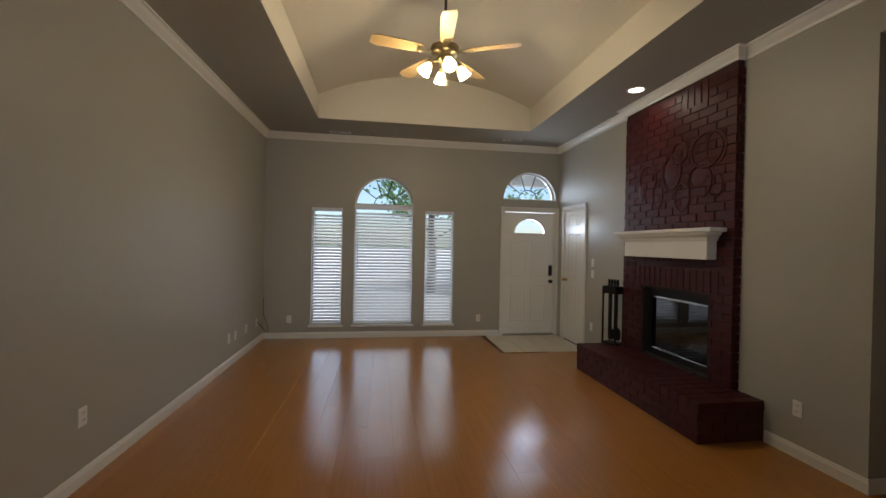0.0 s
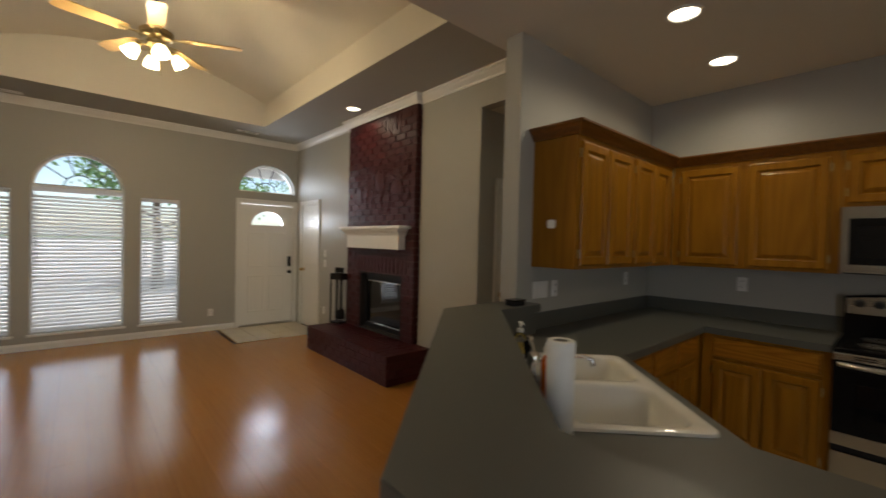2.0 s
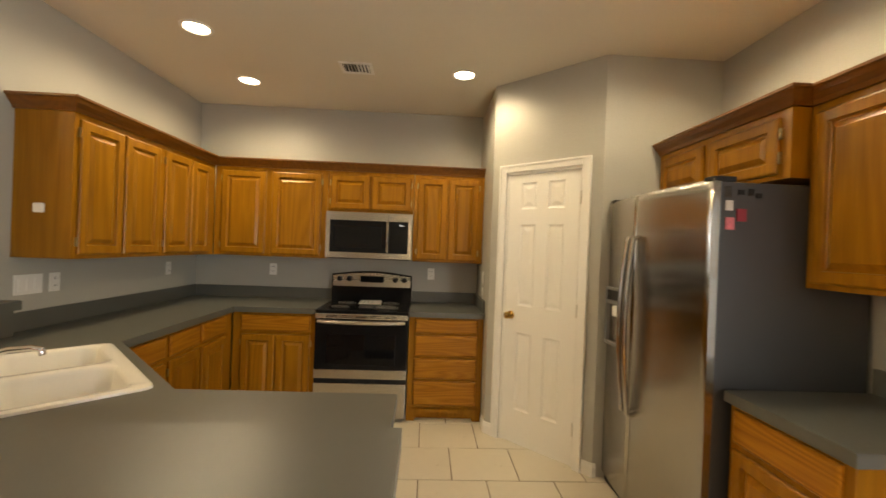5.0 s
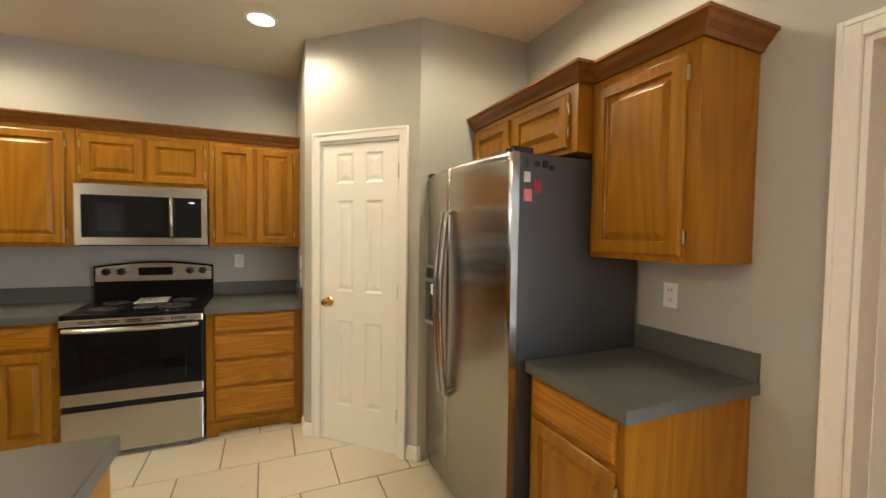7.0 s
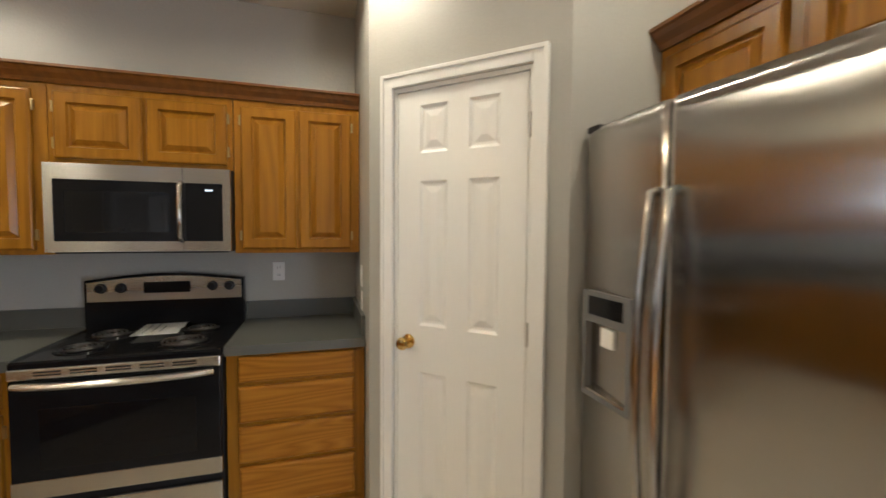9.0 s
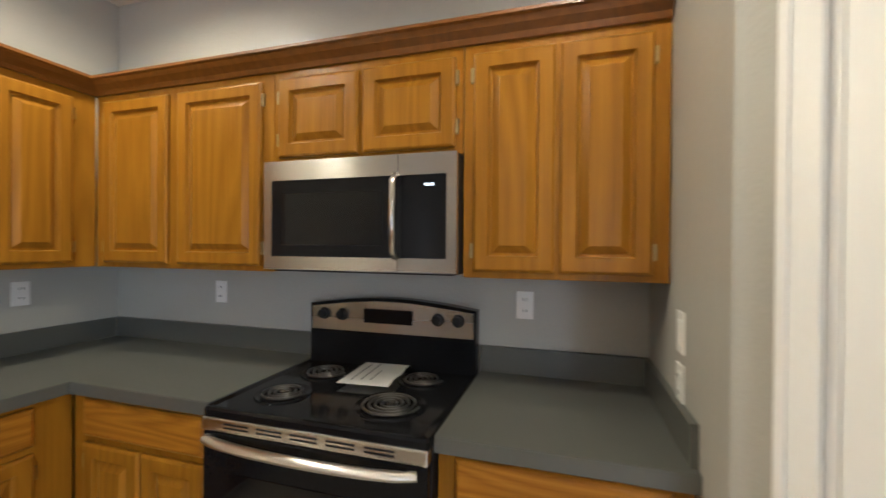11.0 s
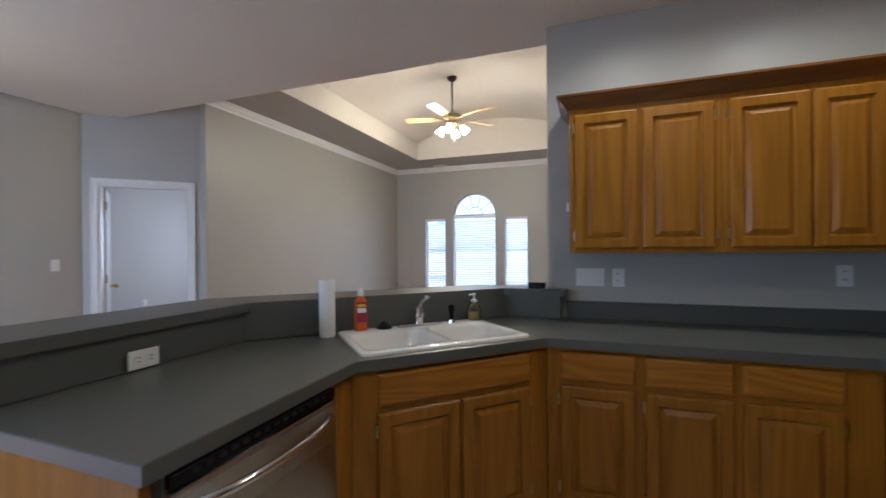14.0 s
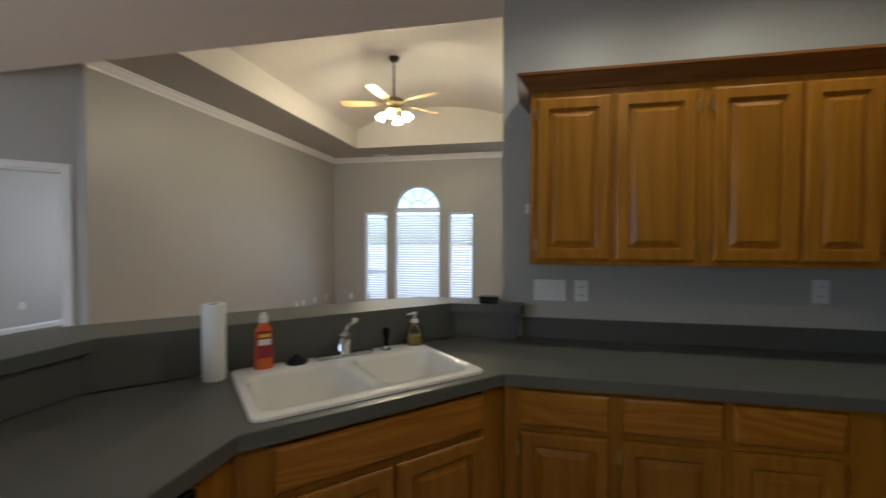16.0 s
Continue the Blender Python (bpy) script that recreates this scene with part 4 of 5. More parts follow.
pt = thing("paper_towel_roll", pose(1.96, -0.01, CT1), "slim white paper towel roll standing on the worktop", "paper towel")
part("roll", lathe(bmesh.new(), [(0.037, 0.0), (0.039, 0.004), (0.039, 0.276), (0.037, 0.28), (0.021, 0.28), (0.021, 0.27)], 24), M_PAPER, pt, "", True)
part("core", lathe(bmesh.new(), [(0.0205, 0.268), (0.0205, 0.279), (0.0185, 0.279), (0.0185, 0.20)], 16), M_GREY, pt, "cardboard core")
ds = thing("dish_soap_bottle", SK @ pose(-0.305, 0.485, 0.014), "orange dish soap bottle with clear cap and label", "bottle")
part("bottle", loft(bmesh.new(), [[(x, y, z) for x, y in rounded(0, 0, w, d, min(w, d) * 0.45)] for w, d, z in ((0.062, 0.04, 0), (0.07, 0.045, 0.006), (0.07, 0.045, 0.07), (0.058, 0.04, 0.105), (0.066, 0.043, 0.13), (0.06, 0.04, 0.155), (0.03, 0.028, 0.175), (0.026, 0.026, 0.18))]), M_ORANGE, ds, "", True)
part("cap", lathe(bmesh.new(), [(0.015, 0.179), (0.017, 0.20), (0.012, 0.205), (0.011, 0.215), (0.006, 0.22)], 14), M_PLASTIC, ds, "white cap")
part("label", box(bmesh.new(), -0.028, 0.028, -0.0245, -0.0228, 0.045, 0.15, 0.001), M_RED, ds, "dark red label")
part("label_mark", box(bmesh.new(), -0.022, 0.022, -0.0255, -0.0244, 0.095, 0.118, 0.0005), M_PAPER, ds)
part("label_band", box(bmesh.new(), -0.022, 0.022, -0.0255, -0.0244, 0.125, 0.138, 0.0005), M_YELLOW, ds)
hs = thing("soap_dispenser", SK @ pose(0.37, 0.488, 0.014), "clear pump soap dispenser half full of yellow soap", "soap dispenser")
part("bottle", lathe(bmesh.new(), [(0.036, 0.0), (0.04, 0.008), (0.038, 0.06), (0.028, 0.09), (0.014, 0.1), (0.014, 0.108)], 18), M_CLEAR, hs, "", True)
part("soap", lathe(bmesh.new(), [(0.034, 0.004), (0.037, 0.01), (0.036, 0.045)], 18), M_SOAP, hs, "yellow liquid soap", True)
part("pump", lathe(bmesh.new(), [(0.017, 0.105), (0.017, 0.12), (0.005, 0.122), (0.005, 0.145), (0.011, 0.147), (0.011, 0.155)], 12), M_PLASTIC, hs, "white pump")
part("nozzle", tube(bmesh.new(), [(0, 0, 0.151), (-0.04, -0.01, 0.149)], 0.005, 8), M_PLASTIC, hs)
ph = thing("black_dock", pose(2.885, 0.885, BAR), "small black device lying on the bar end", "device")
part("body", box(bmesh.new(), -0.05, 0.05, -0.035, 0.035, 0.0, 0.028, 0.006), M_BLACK_M, ph)
part("top", box(bmesh.new(), -0.055, 0.055, -0.04, 0.04, 0.028, 0.036, 0.003), M_BLACK, ph)

# range
rg = thing("range", pose(4.235, -0.376, 0, 0, 0, -90), "stainless and black electric coil range between oak cabinets", "range")
RW = 0.757
part("body", box(bmesh.new(), 0.0, RW, 0.0, 0.60, 0.03, 0.885), M_BLACK_M, rg)
part("cooktop", loft(bmesh.new(), [[(x, y, z) for x, y in rounded(RW / 2, 0.285, RW - i, 0.63 - i, 0.015)] for i, z in ((0.0, 0.887), (0, 0.905), (0.01, 0.913), (0.05, 0.909))]), M_BLACK, rg, "black enamel cooktop")
part("oven_door", box(bmesh.new(), 0.004, RW - 0.004, -0.03, -0.001, 0.355, 0.838, 0.006), M_BLACK, rg, "black oven door")
part("oven_window", box(bmesh.new(), 0.10, RW - 0.10, -0.0325, -0.0285, 0.47, 0.72, 0.002), M_DARKGLASS, rg, "dark oven window")
part("door_trim", box(bmesh.new(), 0.002, RW - 0.002, -0.033, -0.002, 0.356, 0.43, 0.004), M_STEEL, rg, "steel band")
part("front_trim", box(bmesh.new(), 0.002, RW - 0.002, -0.034, 0.0, 0.842, 0.886, 0.006), M_STEEL, rg, "vented steel band")
for k in range(5):
    for r in range(2):
        part("vent_slot", box(bmesh.new(), 0.09 + k * 0.12, 0.18 + k * 0.12, -0.0352, -0.0335, 0.856 + r * 0.012, 0.861 + r * 0.012), M_BLACK_M, rg)
hp = [(0.03 + (RW - 0.06) * i / 14, -0.042 - 0.04 * math.sin(math.pi * i / 14) ** 0.5, 0.822) for i in range(15)]
part("handle", tube(bmesh.new(), hp, 0.018, 10, 0.8), M_STEEL, rg, "wide steel oven handle", True)
part("storage_drawer", box(bmesh.new(), 0.004, RW - 0.004, -0.03, -0.001, 0.035, 0.318, 0.006), M_STEEL, rg, "steel storage drawer")
# back guard with arched top
prof = [(0.0, 0.0), (RW, 0.0), (RW, 0.262)] + [(RW * (1 - i / 12), 0.262 + 0.035 * math.sin(math.pi * i / 12)) for i in range(1, 12)] + [(0.0, 0.262)]
part("back_guard", plate(prof, [], 0.545, 0.60, pose(0, 0, 0.905) @ UP_Y), M_BLACK, rg, "black back guard")
face = [(0.012, 0.15), (RW - 0.012, 0.15), (RW - 0.012, 0.25)] + [(RW - 0.012 - (RW - 0.024) * i / 12, 0.25 + 0.032 * math.sin(math.pi * i / 12)) for i in range(1, 12)] + [(0.012, 0.25)]
part("control_panel", plate(face, [], 0.538, 0.547, pose(0, 0, 0.905) @ UP_Y), M_STEEL, rg, "arched steel control panel")
part("display", box(bmesh.new(), 0.27, 0.49, 0.530, 0.539, 1.095, 1.155, 0.003), M_BLACK, rg, "black clock display")
for x in (0.075, 0.165, 0.60, 0.685):
    part("dial", lathe(bmesh.new(), [(0.027, 0), (0.026, 0.006), (0.021, 0.01), (0.019, 0.028), (0.004, 0.03)], 18, pose(x, 0.539, 1.125, 90, 0, 0)), M_BLACK_M, rg, "black control dial", True)
for x, y, r in ((0.165, 0.15, 0.078), (0.56, 0.165, 0.10), (0.175, 0.40, 0.085), (0.575, 0.43, 0.078)):
    part("drip_pan", lathe(bmesh.new(), [(r + 0.018, 0.9095), (r + 0.016, 0.914), (r + 0.004, 0.912), (r - 0.02, 0.906), (0.01, 0.905)], 28, pose(x, y, 0)), M_BLACK, rg, "black drip pan", True)
    turns = 4 if r > 0.09 else 3
    pts = [(x + (0.018 + (r - 0.02) * k / (turns * 18)) * math.cos(2 * math.pi * k / 18), y + (0.018 + (r - 0.02) * k / (turns * 18)) * math.sin(2 * math.pi * k / 18), 0.917) for k in range(turns * 18 + 1)]
    part("coil", tube(bmesh.new(), pts, 0.005, 6), M_COIL, rg, "dark coil burner", True)
    part("coil_hub", lathe(bmesh.new(), [(0.014, 0.912), (0.014, 0.919), (0.003, 0.921)], 12, pose(x, y, 0)), M_STEEL, rg)
bm = bmesh.new()
grid = [[bm.verts.new((0.0 + 0.27 * i / 8, 0.2 * j / 5, 0.004 + 0.008 * math.sin(i * 0.75) ** 2 * (1 - j / 8))) for j in range(6)] for i in range(9)]
for i in range(8):
    for j in range(5):
        bm.faces.new((grid[i][j], grid[i + 1][j], grid[i + 1][j + 1], grid[i][j + 1]))
bmesh.ops.solidify(bm, geom=bm.faces[:], thickness=0.0015)
lf = thing("paper_leaflet", pose(4.515, -0.875, 0.921, 0, 0, 4), "white printed leaflet lying on the cooktop", "paper")
part("sheet", bm, M_PAPER, lf, "", True)
for j, (a, b) in enumerate(((0.02, 0.24), (0.02, 0.22), (0.03, 0.24), (0.03, 0.15))):
    part("print_bar", box(bmesh.new(), a, b, 0.185 - j * 0.035, 0.19 - j * 0.035, 0.0125, 0.0132), M_GREY, lf)

# microwave
mw = thing("microwave", pose(4.50, -0.371, 1.33, 0, 0, -90), "stainless over-range microwave with black glass door", "microwave")
part("body", box(bmesh.new(), 0.0, 0.757, 0.005, 0.358, 0.0, 0.408, 0.003), M_BLACK_M, mw)
part("front_frame", plate(rect(0, 0.757, 0.003, 0.407), [rect(0.035, 0.722, 0.052, 0.335)], -0.018, 0.004, UP_Y), M_STEEL, mw, "brushed steel front")
part("door_glass", box(bmesh.new(), 0.036, 0.525, -0.012, 0.004, 0.053, 0.334), M_DARKGLASS, mw, "dark glass door")
part("window_border", plate(rect(0.036, 0.525, 0.053, 0.334), [rect(0.075, 0.49, 0.095, 0.285)], -0.0135, -0.0118, UP_Y), M_BLACK, mw)
part("control_panel", box(bmesh.new(), 0.56, 0.721, -0.013, 0.004, 0.053, 0.334), M_BLACK, mw, "black touch panel")
part("handle", tube(bmesh.new(), [(0.542, -0.02, 0.055), (0.542, -0.045, 0.075), (0.542, -0.052, 0.19), (0.542, -0.045, 0.315), (0.542, -0.02, 0.335)], 0.013, 10), M_STEEL_V, mw, "upright steel handle", True)
part("seam", box(bmesh.new(), 0.548, 0.5495, -0.019, -0.017, 0.003, 0.407), M_BLACK_M, mw)
for k in range(4):
    part("digit", box(bmesh.new(), 0.645 + k * 0.009, 0.650 + k * 0.009, -0.0142, -0.0128, 0.297, 0.306), M_LED, mw, "lit clock digit")
part("vent_grille", box(bmesh.new(), 0.02, 0.737, 0.02, 0.34, -0.006, 0.0), M_BLACK_M, mw)

# refrigerator
fr = thing("refrigerator", pose(3.437, -2.41, 0, 0, 0, 180), "stainless side-by-side refrigerator with grey sides", "refrigerator")
FW = 0.94
part("cabinet", box(bmesh.new(), 0.0, FW, 0.065, 0.735, 0.03, 1.775, 0.004), M_FRIDGE_SIDE, fr, "dark grey textured cabinet")


def bowed(x0, x1, z0, z1, gap=None):
    """A refrigerator door whose front bows out across the whole width."""
    bm = bmesh.new()
    n = 40
    prof = [(x0, 0.06)]
    for i in range(n + 1):
        x = x0 + (x1 - x0) * i / n
        edge = min(x - x0, x1 - x)
        prof.append((x, 0.028 * ((x - FW / 2) / (FW / 2)) ** 2 + 0.010 * max(0.0, 1 - edge / 0.014) ** 2))
    prof.append((x1, 0.06))
    loft(bm, [[(x, min(y + 0.012 * d, 0.06), z) for x, y in prof] for z, d in ((z0, 1.0), (z0 + 0.004, 0.4), (z0 + 0.012, 0.0), (z1 - 0.05, 0.0), (z1 - 0.025, 0.12), (z1 - 0.012, 0.4), (z1, 1.0))])
    return bm


split = 0.37
freezer = part("freezer_door", bowed(0.002, split - 0.003, 0.06, 1.788), M_STEEL_V, fr, "stainless freezer door", True)
fresh = part("fresh_food_door", bowed(split + 0.003, FW - 0.002, 0.06, 1.788), M_STEEL_V, fr, "stainless refrigerator door", True)
part("door_edge", box(bmesh.new(), FW - 0.004, FW - 0.001, 0.03, 0.063, 0.06, 1.788), M_STEEL_V, fr)
for hx, door in ((split - 0.02, freezer), (split + 0.04, fresh)):
    pts = [(hx, 0.0, 0.58)] + [(hx, -0.028 - 0.032 * math.sin(math.pi * i / 12), 0.59 + 0.955 * i / 12) for i in range(13)] + [(hx, 0.0, 1.55)]
    part("handle", tube(bmesh.new(), pts, 0.014, 10), M_STEEL_V, door, "long bowed steel handle", True)
part("dispenser_frame", plate(rect(0.045, 0.265, 0.90, 1.25), [rect(0.06, 0.25, 0.915, 1.15)], -0.003, 0.03, UP_Y), M_GREY, freezer, "grey dispenser surround")
part("dispenser_recess", box(bmesh.new(), 0.055, 0.255, 0.026, 0.03, 0.91, 1.16), M_BLACK_M, freezer, "dark dispenser recess")
part("dispenser_spout", box(bmesh.new(), 0.13, 0.19, 0.0, 0.024, 1.08, 1.14, 0.003), M_PLASTIC, freezer)
part("dispenser_tray", box(bmesh.new(), 0.06, 0.25, 0.0, 0.027, 0.915, 0.925), M_STEEL, freezer)
part("dispenser_screen", box(bmesh.new(), 0.075, 0.235, -0.005, -0.002, 1.175, 1.235), M_BLACK, freezer)
for x in (0.03, FW - 0.03):
    part("hinge_cover", box(bmesh.new(), x - 0.03, x + 0.03, 0.03, 0.13, 1.776, 1.80, 0.006), M_BLACK_M, fr, "black hinge cover")
part("kick_grille", box(bmesh.new(), 0.01, FW - 0.01, 0.05, 0.08, 0.005, 0.055), M_BLACK_M, fr)
for y, z, w, h, mat, lab in ((0.089, 1.734, 0.032, 0.05, M_CLEAR, "pale square fridge magnet"), (0.098, 1.677, 0.036, 0.05, M_CONCRETE, "framed photo-sized fridge magnet"), (0.151, 1.638, 0.05, 0.062, M_RED, "red advertising fridge magnet"), (0.103, 1.602, 0.044, 0.06, M_PINK, "pink floral fridge magnet"), (0.147, 1.733, 0.03, 0.025, M_BLACK_M, "black clip magnet"), (0.19, 1.735, 0.028, 0.035, M_BLACK_M, "black clip magnet"), (0.223, 1.722, 0.03, 0.025, M_BLACK_M, "black clip magnet")):
    single("fridge_magnet", cube(-0.006, -0.0005, -w * 0.42, w * 0.42, -h * 0.42, h * 0.42, 0.001), mat, lab + " on the refrigerator side", "magnet", pose(3.437 - FW, -2.41 - y, z), "fridge magnets")

# ceiling fittings


def can_light(x, y, z):
    c = thing("recessed_light", pose(x, y, z), "round recessed ceiling light, lit", "ceiling light", "recessed lights")
    part("trim_ring", lathe(bmesh.new(), [(0.095, -0.001), (0.095, -0.006), (0.078, -0.009), (0.072, -0.004), (0.072, -0.001)], 28), M_TRIM, c, "", True)
    part("lens", lathe(bmesh.new(), [(0.071, -0.002), (0.06, -0.007), (0.01, -0.009)], 24), M_CAN, c, "glowing frosted lens", True)


for cx, cy in KITCHEN_CANS:
    can_light(cx, cy, KC)
can_light(3.46, 3.93, LRC)
can_light(5.55, 1.35, KC)


def vent(x, y, z, w, d, rz=0):
    v = thing("ceiling_vent", pose(x, y, z, 0, 0, rz), "white louvred ceiling air vent", "vent", "ceiling vents")
    part("frame", plate(rect(-w / 2, w / 2, -d / 2, d / 2), [rect(-w / 2 + 0.025, w / 2 - 0.025, -d / 2 + 0.025, d / 2 - 0.025)], -0.008, -0.0005), M_TRIM, v)
    part("backing", box(bmesh.new(), -w / 2 + 0.024, w / 2 - 0.024, -d / 2 + 0.024, d / 2 - 0.024, -0.002, -0.0004), M_BLACK_M, v)
    n = int((w - 0.06) / 0.022)
    for i in range(n):
        x0 = -w / 2 + 0.035 + i * (w - 0.07) / max(n - 1, 1)
        part("slat", box(bmesh.new(), -0.008, 0.008, -d / 2 + 0.026, d / 2 - 0.026, -0.0008, 0.0008, 0, pose(x0, 0, -0.006, 0, 50 if i < n / 2 else -50, 0)), M_TRIM, v)


vent(3.88, -0.70, KC, 0.24, 0.19, 90)
vent(0.276, 6.255, LRC, 0.30, 0.10)
vent(2.86, 6.12, LRC, 0.30, 0.10)


def plate_cover(at, kind, label, w=0.068, h=0.110):
    p = thing("wall_outlet" if kind == "outlet" else "light_switch", at, label, "outlet" if kind == "outlet" else "switch", "wall plates")
    part("cover", box(bmesh.new(), -w / 2, w / 2, -0.006, -0.0003, -h / 2, h / 2, 0.002), M_PLASTIC, p)
    if kind == "outlet":
        for dz in (-0.022, 0.022):
            r = part("receptacle", loft(bmesh.new(), [[(x, y, z + dz) for x, z in rounded(0, 0, 0.032, 0.028, 0.012, 3)] for y in (-0.0085, -0.0055)]), M_PLASTIC, p)
            for dx in (-0.007, 0.007):
                part("slot", box(bmesh.new(), dx - 0.0015, dx + 0.0015, -0.0092, -0.008, dz - 0.004, dz + 0.007), M_BLACK_M, r)
    else:
        n = 3 if w > 0.15 else 1
        for i in range(n):
            x = (i - (n - 1) / 2) * 0.046
            part("rocker", box(bmesh.new(), x - 0.016, x + 0.016, -0.010, -0.0055, -0.033, 0.033, 0.002), M_PLASTIC, p)
    return p


plate_cover(pose(3.20, KN, 1.165), "switch", "white three-rocker switch plate on the kitchen wall", 0.164)
plate_cover(pose(3.36, KN, 1.165), "outlet", "white outlet above the worktop")
plate_cover(pose(4.43, KN, 1.19), "outlet", "white outlet above the worktop")
plate_cover(pose(KE, 0.206, 1.185, 0, 0, -90), "outlet", "white outlet above the worktop")
plate_cover(pose(KE, -1.315, 1.19, 0, 0, -90), "outlet", "white outlet beside the range")
plate_cover(pose(4.42, -1.77, 1.06, 0, 0, 180), "outlet", "white outlet on the pantry side wall")
plate_cover(pose(4.42, -1.77, 1.20, 0, 0, 180), "switch", "white switch on the pantry side wall")
plate_cover(pose(2.326, KS, 1.18, 0, 0, 180), "outlet", "white outlet beside the refrigerator")
ow = plate_cover(pose(1.653, -0.70, 0.955, 0, 90, 90), "outlet", "white outlet set sideways in the bar face")
plate_cover(pose(-1.635, 0.70, 1.22, 0, 0, 90), "switch", "white light switch on the dining wall")
plate_cover(pose(-0.452, LRN, 0.29), "outlet", "white outlet below the window")
plate_cover(pose(2.459, LRN, 0.286), "outlet", "white outlet between window and door")
plate_cover(pose(LRE, 5.315, 1.239, 0, 0, -90), "switch", "white light switch beside the closet")
plate_cover(pose(LRE, 5.315, 1.084, 0, 0, -90), "switch", "white light switch beside the closet")
plate_cover(pose(LRE, 5.325, 0.357, 0, 0, -90), "outlet", "white outlet beside the closet")
plate_cover(pose(LRE, 2.486, 0.344, 0, 0, -90), "outlet", "white outlet beside the fireplace")
for y, z in ((2.718, 0.398), (5.063, 0.32), (5.271, 0.31), (5.673, 0.309), (6.119, 0.307)):
    plate_cover(pose(LRW, y, z, 0, 0, 90), "outlet", "white outlet low on the long wall")
wn_ = thing("door_sensor", pose(3.093, 0.785, 1.585, 0, 0, -90), "small white rounded sensor on the oak cabinet end", "sensor")
part("cover", box(bmesh.new(), -0.026, 0.026, -0.02, 0, -0.026, 0.026, 0.0095), M_PLASTIC, wn_)

# ---- living room: fireplace ----
fp = thing("fireplace", pose(CH[0], 0, 0), "dark red painted brick fireplace with carved relief", "fireplace")
JX = 0.012
y0, y1 = CH[1], CH[2]
core = plate([(y0 + 0.012, 0.30), (y1 - 0.012, 0.30), (y1 - 0.012, LRC - 0.09), (y0 + 0.012, LRC - 0.09)], [rect(FB[0], FB[1], FB[2] + 0.002, FB[3])], JX, LRE - CH[0] - 0.002, UP_X)
part("core", core, M_MORTAR, fp, "painted mortar bed")
bm = bmesh.new()
for a in (rect(FB[0] - 0.0, FB[0] + 0.02, FB[2], FB[3]), rect(FB[1] - 0.02, FB[1], FB[2], FB[3]), rect(FB[0], FB[1], FB[3] - 0.02, FB[3]), rect(FB[0], FB[1], FB[2], FB[2] + 0.02)):
    plate(a, [], 0.014, 0.55, UP_X, bm)
plate(rect(FB[0], FB[1], FB[2], FB[3]), [], 0.55, 0.57, UP_X, bm)
part("firebox", bm, M_SOOT, fp, "sooty dark firebox")
gf = part("door_frame", plate(rect(FB[0] + 0.02, FB[1] - 0.02, FB[2] + 0.02, FB[3] - 0.03), [rect(FB[0] + 0.06, FB[1] - 0.06, FB[2] + 0.09, FB[3] - 0.11)], 0.085, 0.11, UP_X), M_BLACK_M, fp, "black metal glass-door frame")
for a, b in ((FB[0] + 0.06, 3.68), (3.685, FB[1] - 0.06)):
    part("glass_door", plate(rect(a, b, FB[2] + 0.09, FB[3] - 0.11), [], 0.094, 0.1, UP_X), M_FIREGLASS, fp, "dark glass fireplace door")
for z in (FB[2] + 0.088, FB[3] - 0.112):
    part("rail", box(bmesh.new(), 0.078, 0.09, FB[0] + 0.05, FB[1] - 0.05, z - 0.009, z + 0.009, 0.003), M_STEEL, fp, "bright metal rail")

PITCH, BL = 0.0775, 0.205


def brick_mesh(l, h, d=0.016):
    bm = bmesh.new()
    box(bm, 0, d, -l / 2, l / 2, -h / 2, h / 2)
    for v in bm.verts:
        if v.co.x < d / 2:
            v.co.y -= math.copysign(0.003, v.co.y)
            v.co.z -= math.copysign(0.003, v.co.z)
    return mesh_of("brick", bm, M_BRICK)


brick_cache = {}


def lay(parent, y, z, l, h, turn=0, x=0.0):
    key = (round(l, 3), round(h, 3))
    if key not in brick_cache:
        brick_cache[key] = brick_mesh(l, h)
    b = new("brick", brick_cache[key])
    b.parent = parent
    b.matrix_basis = pose(x + 0.004 + random.uniform(-0.0015, 0.0015), y, z, random.uniform(-0.25, 0.25), 0, turn + random.uniform(-0.3, 0.3))
    return b


SOLD = (1.05, 1.27, 3.12, 4.26)  # upright course over the firebox
TOPS = (2.75, 2.97)
course, z = 0, 0.30
while z + PITCH < LRC - 0.09:
    zc = z + PITCH / 2
    y = y0 - (BL / 2 if course % 2 else 0.0)
    while y < y1 - 0.02:
        a, b = max(y, y0 + 0.002), min(y + BL, y1 - 0.002)
        pieces = [(a, b)]
        if FB[2] < zc < FB[3]:
            pieces = [(a, min(b, FB[0] - 0.002)), (max(a, FB[1] + 0.002), b)]
        elif SOLD[0] < zc < SOLD[1]:
            pieces = [(a, min(b, SOLD[2])), (max(a, SOLD[3]), b)]
        elif TOPS[0] < zc < TOPS[1]:
            pieces = [(a, min(b, 3.27)), (max(a, 3.60), b)]
        for p, q in pieces:
            if q - p > 0.035:
                lay(fp, (p + q) / 2, zc, round((q - p - 0.01) * 50) / 50 if q - p < BL - 0.01 else BL - 0.01, PITCH - 0.008)
        y += BL
    for yy, t in ((y0 + 0.0, 90), (y1 - 0.0, -90)):
        lay(fp, yy, zc, 0.128, PITCH - 0.008, t, 0.082)
    z += PITCH
    course += 1
for i in range(14):
    lay(fp, SOLD[2] + 0.038 + i * (SOLD[3] - SOLD[2]) / 14, (SOLD[0] + SOLD[1]) / 2 + 0.002, 0.065, SOLD[1] - SOLD[0] - 0.012)
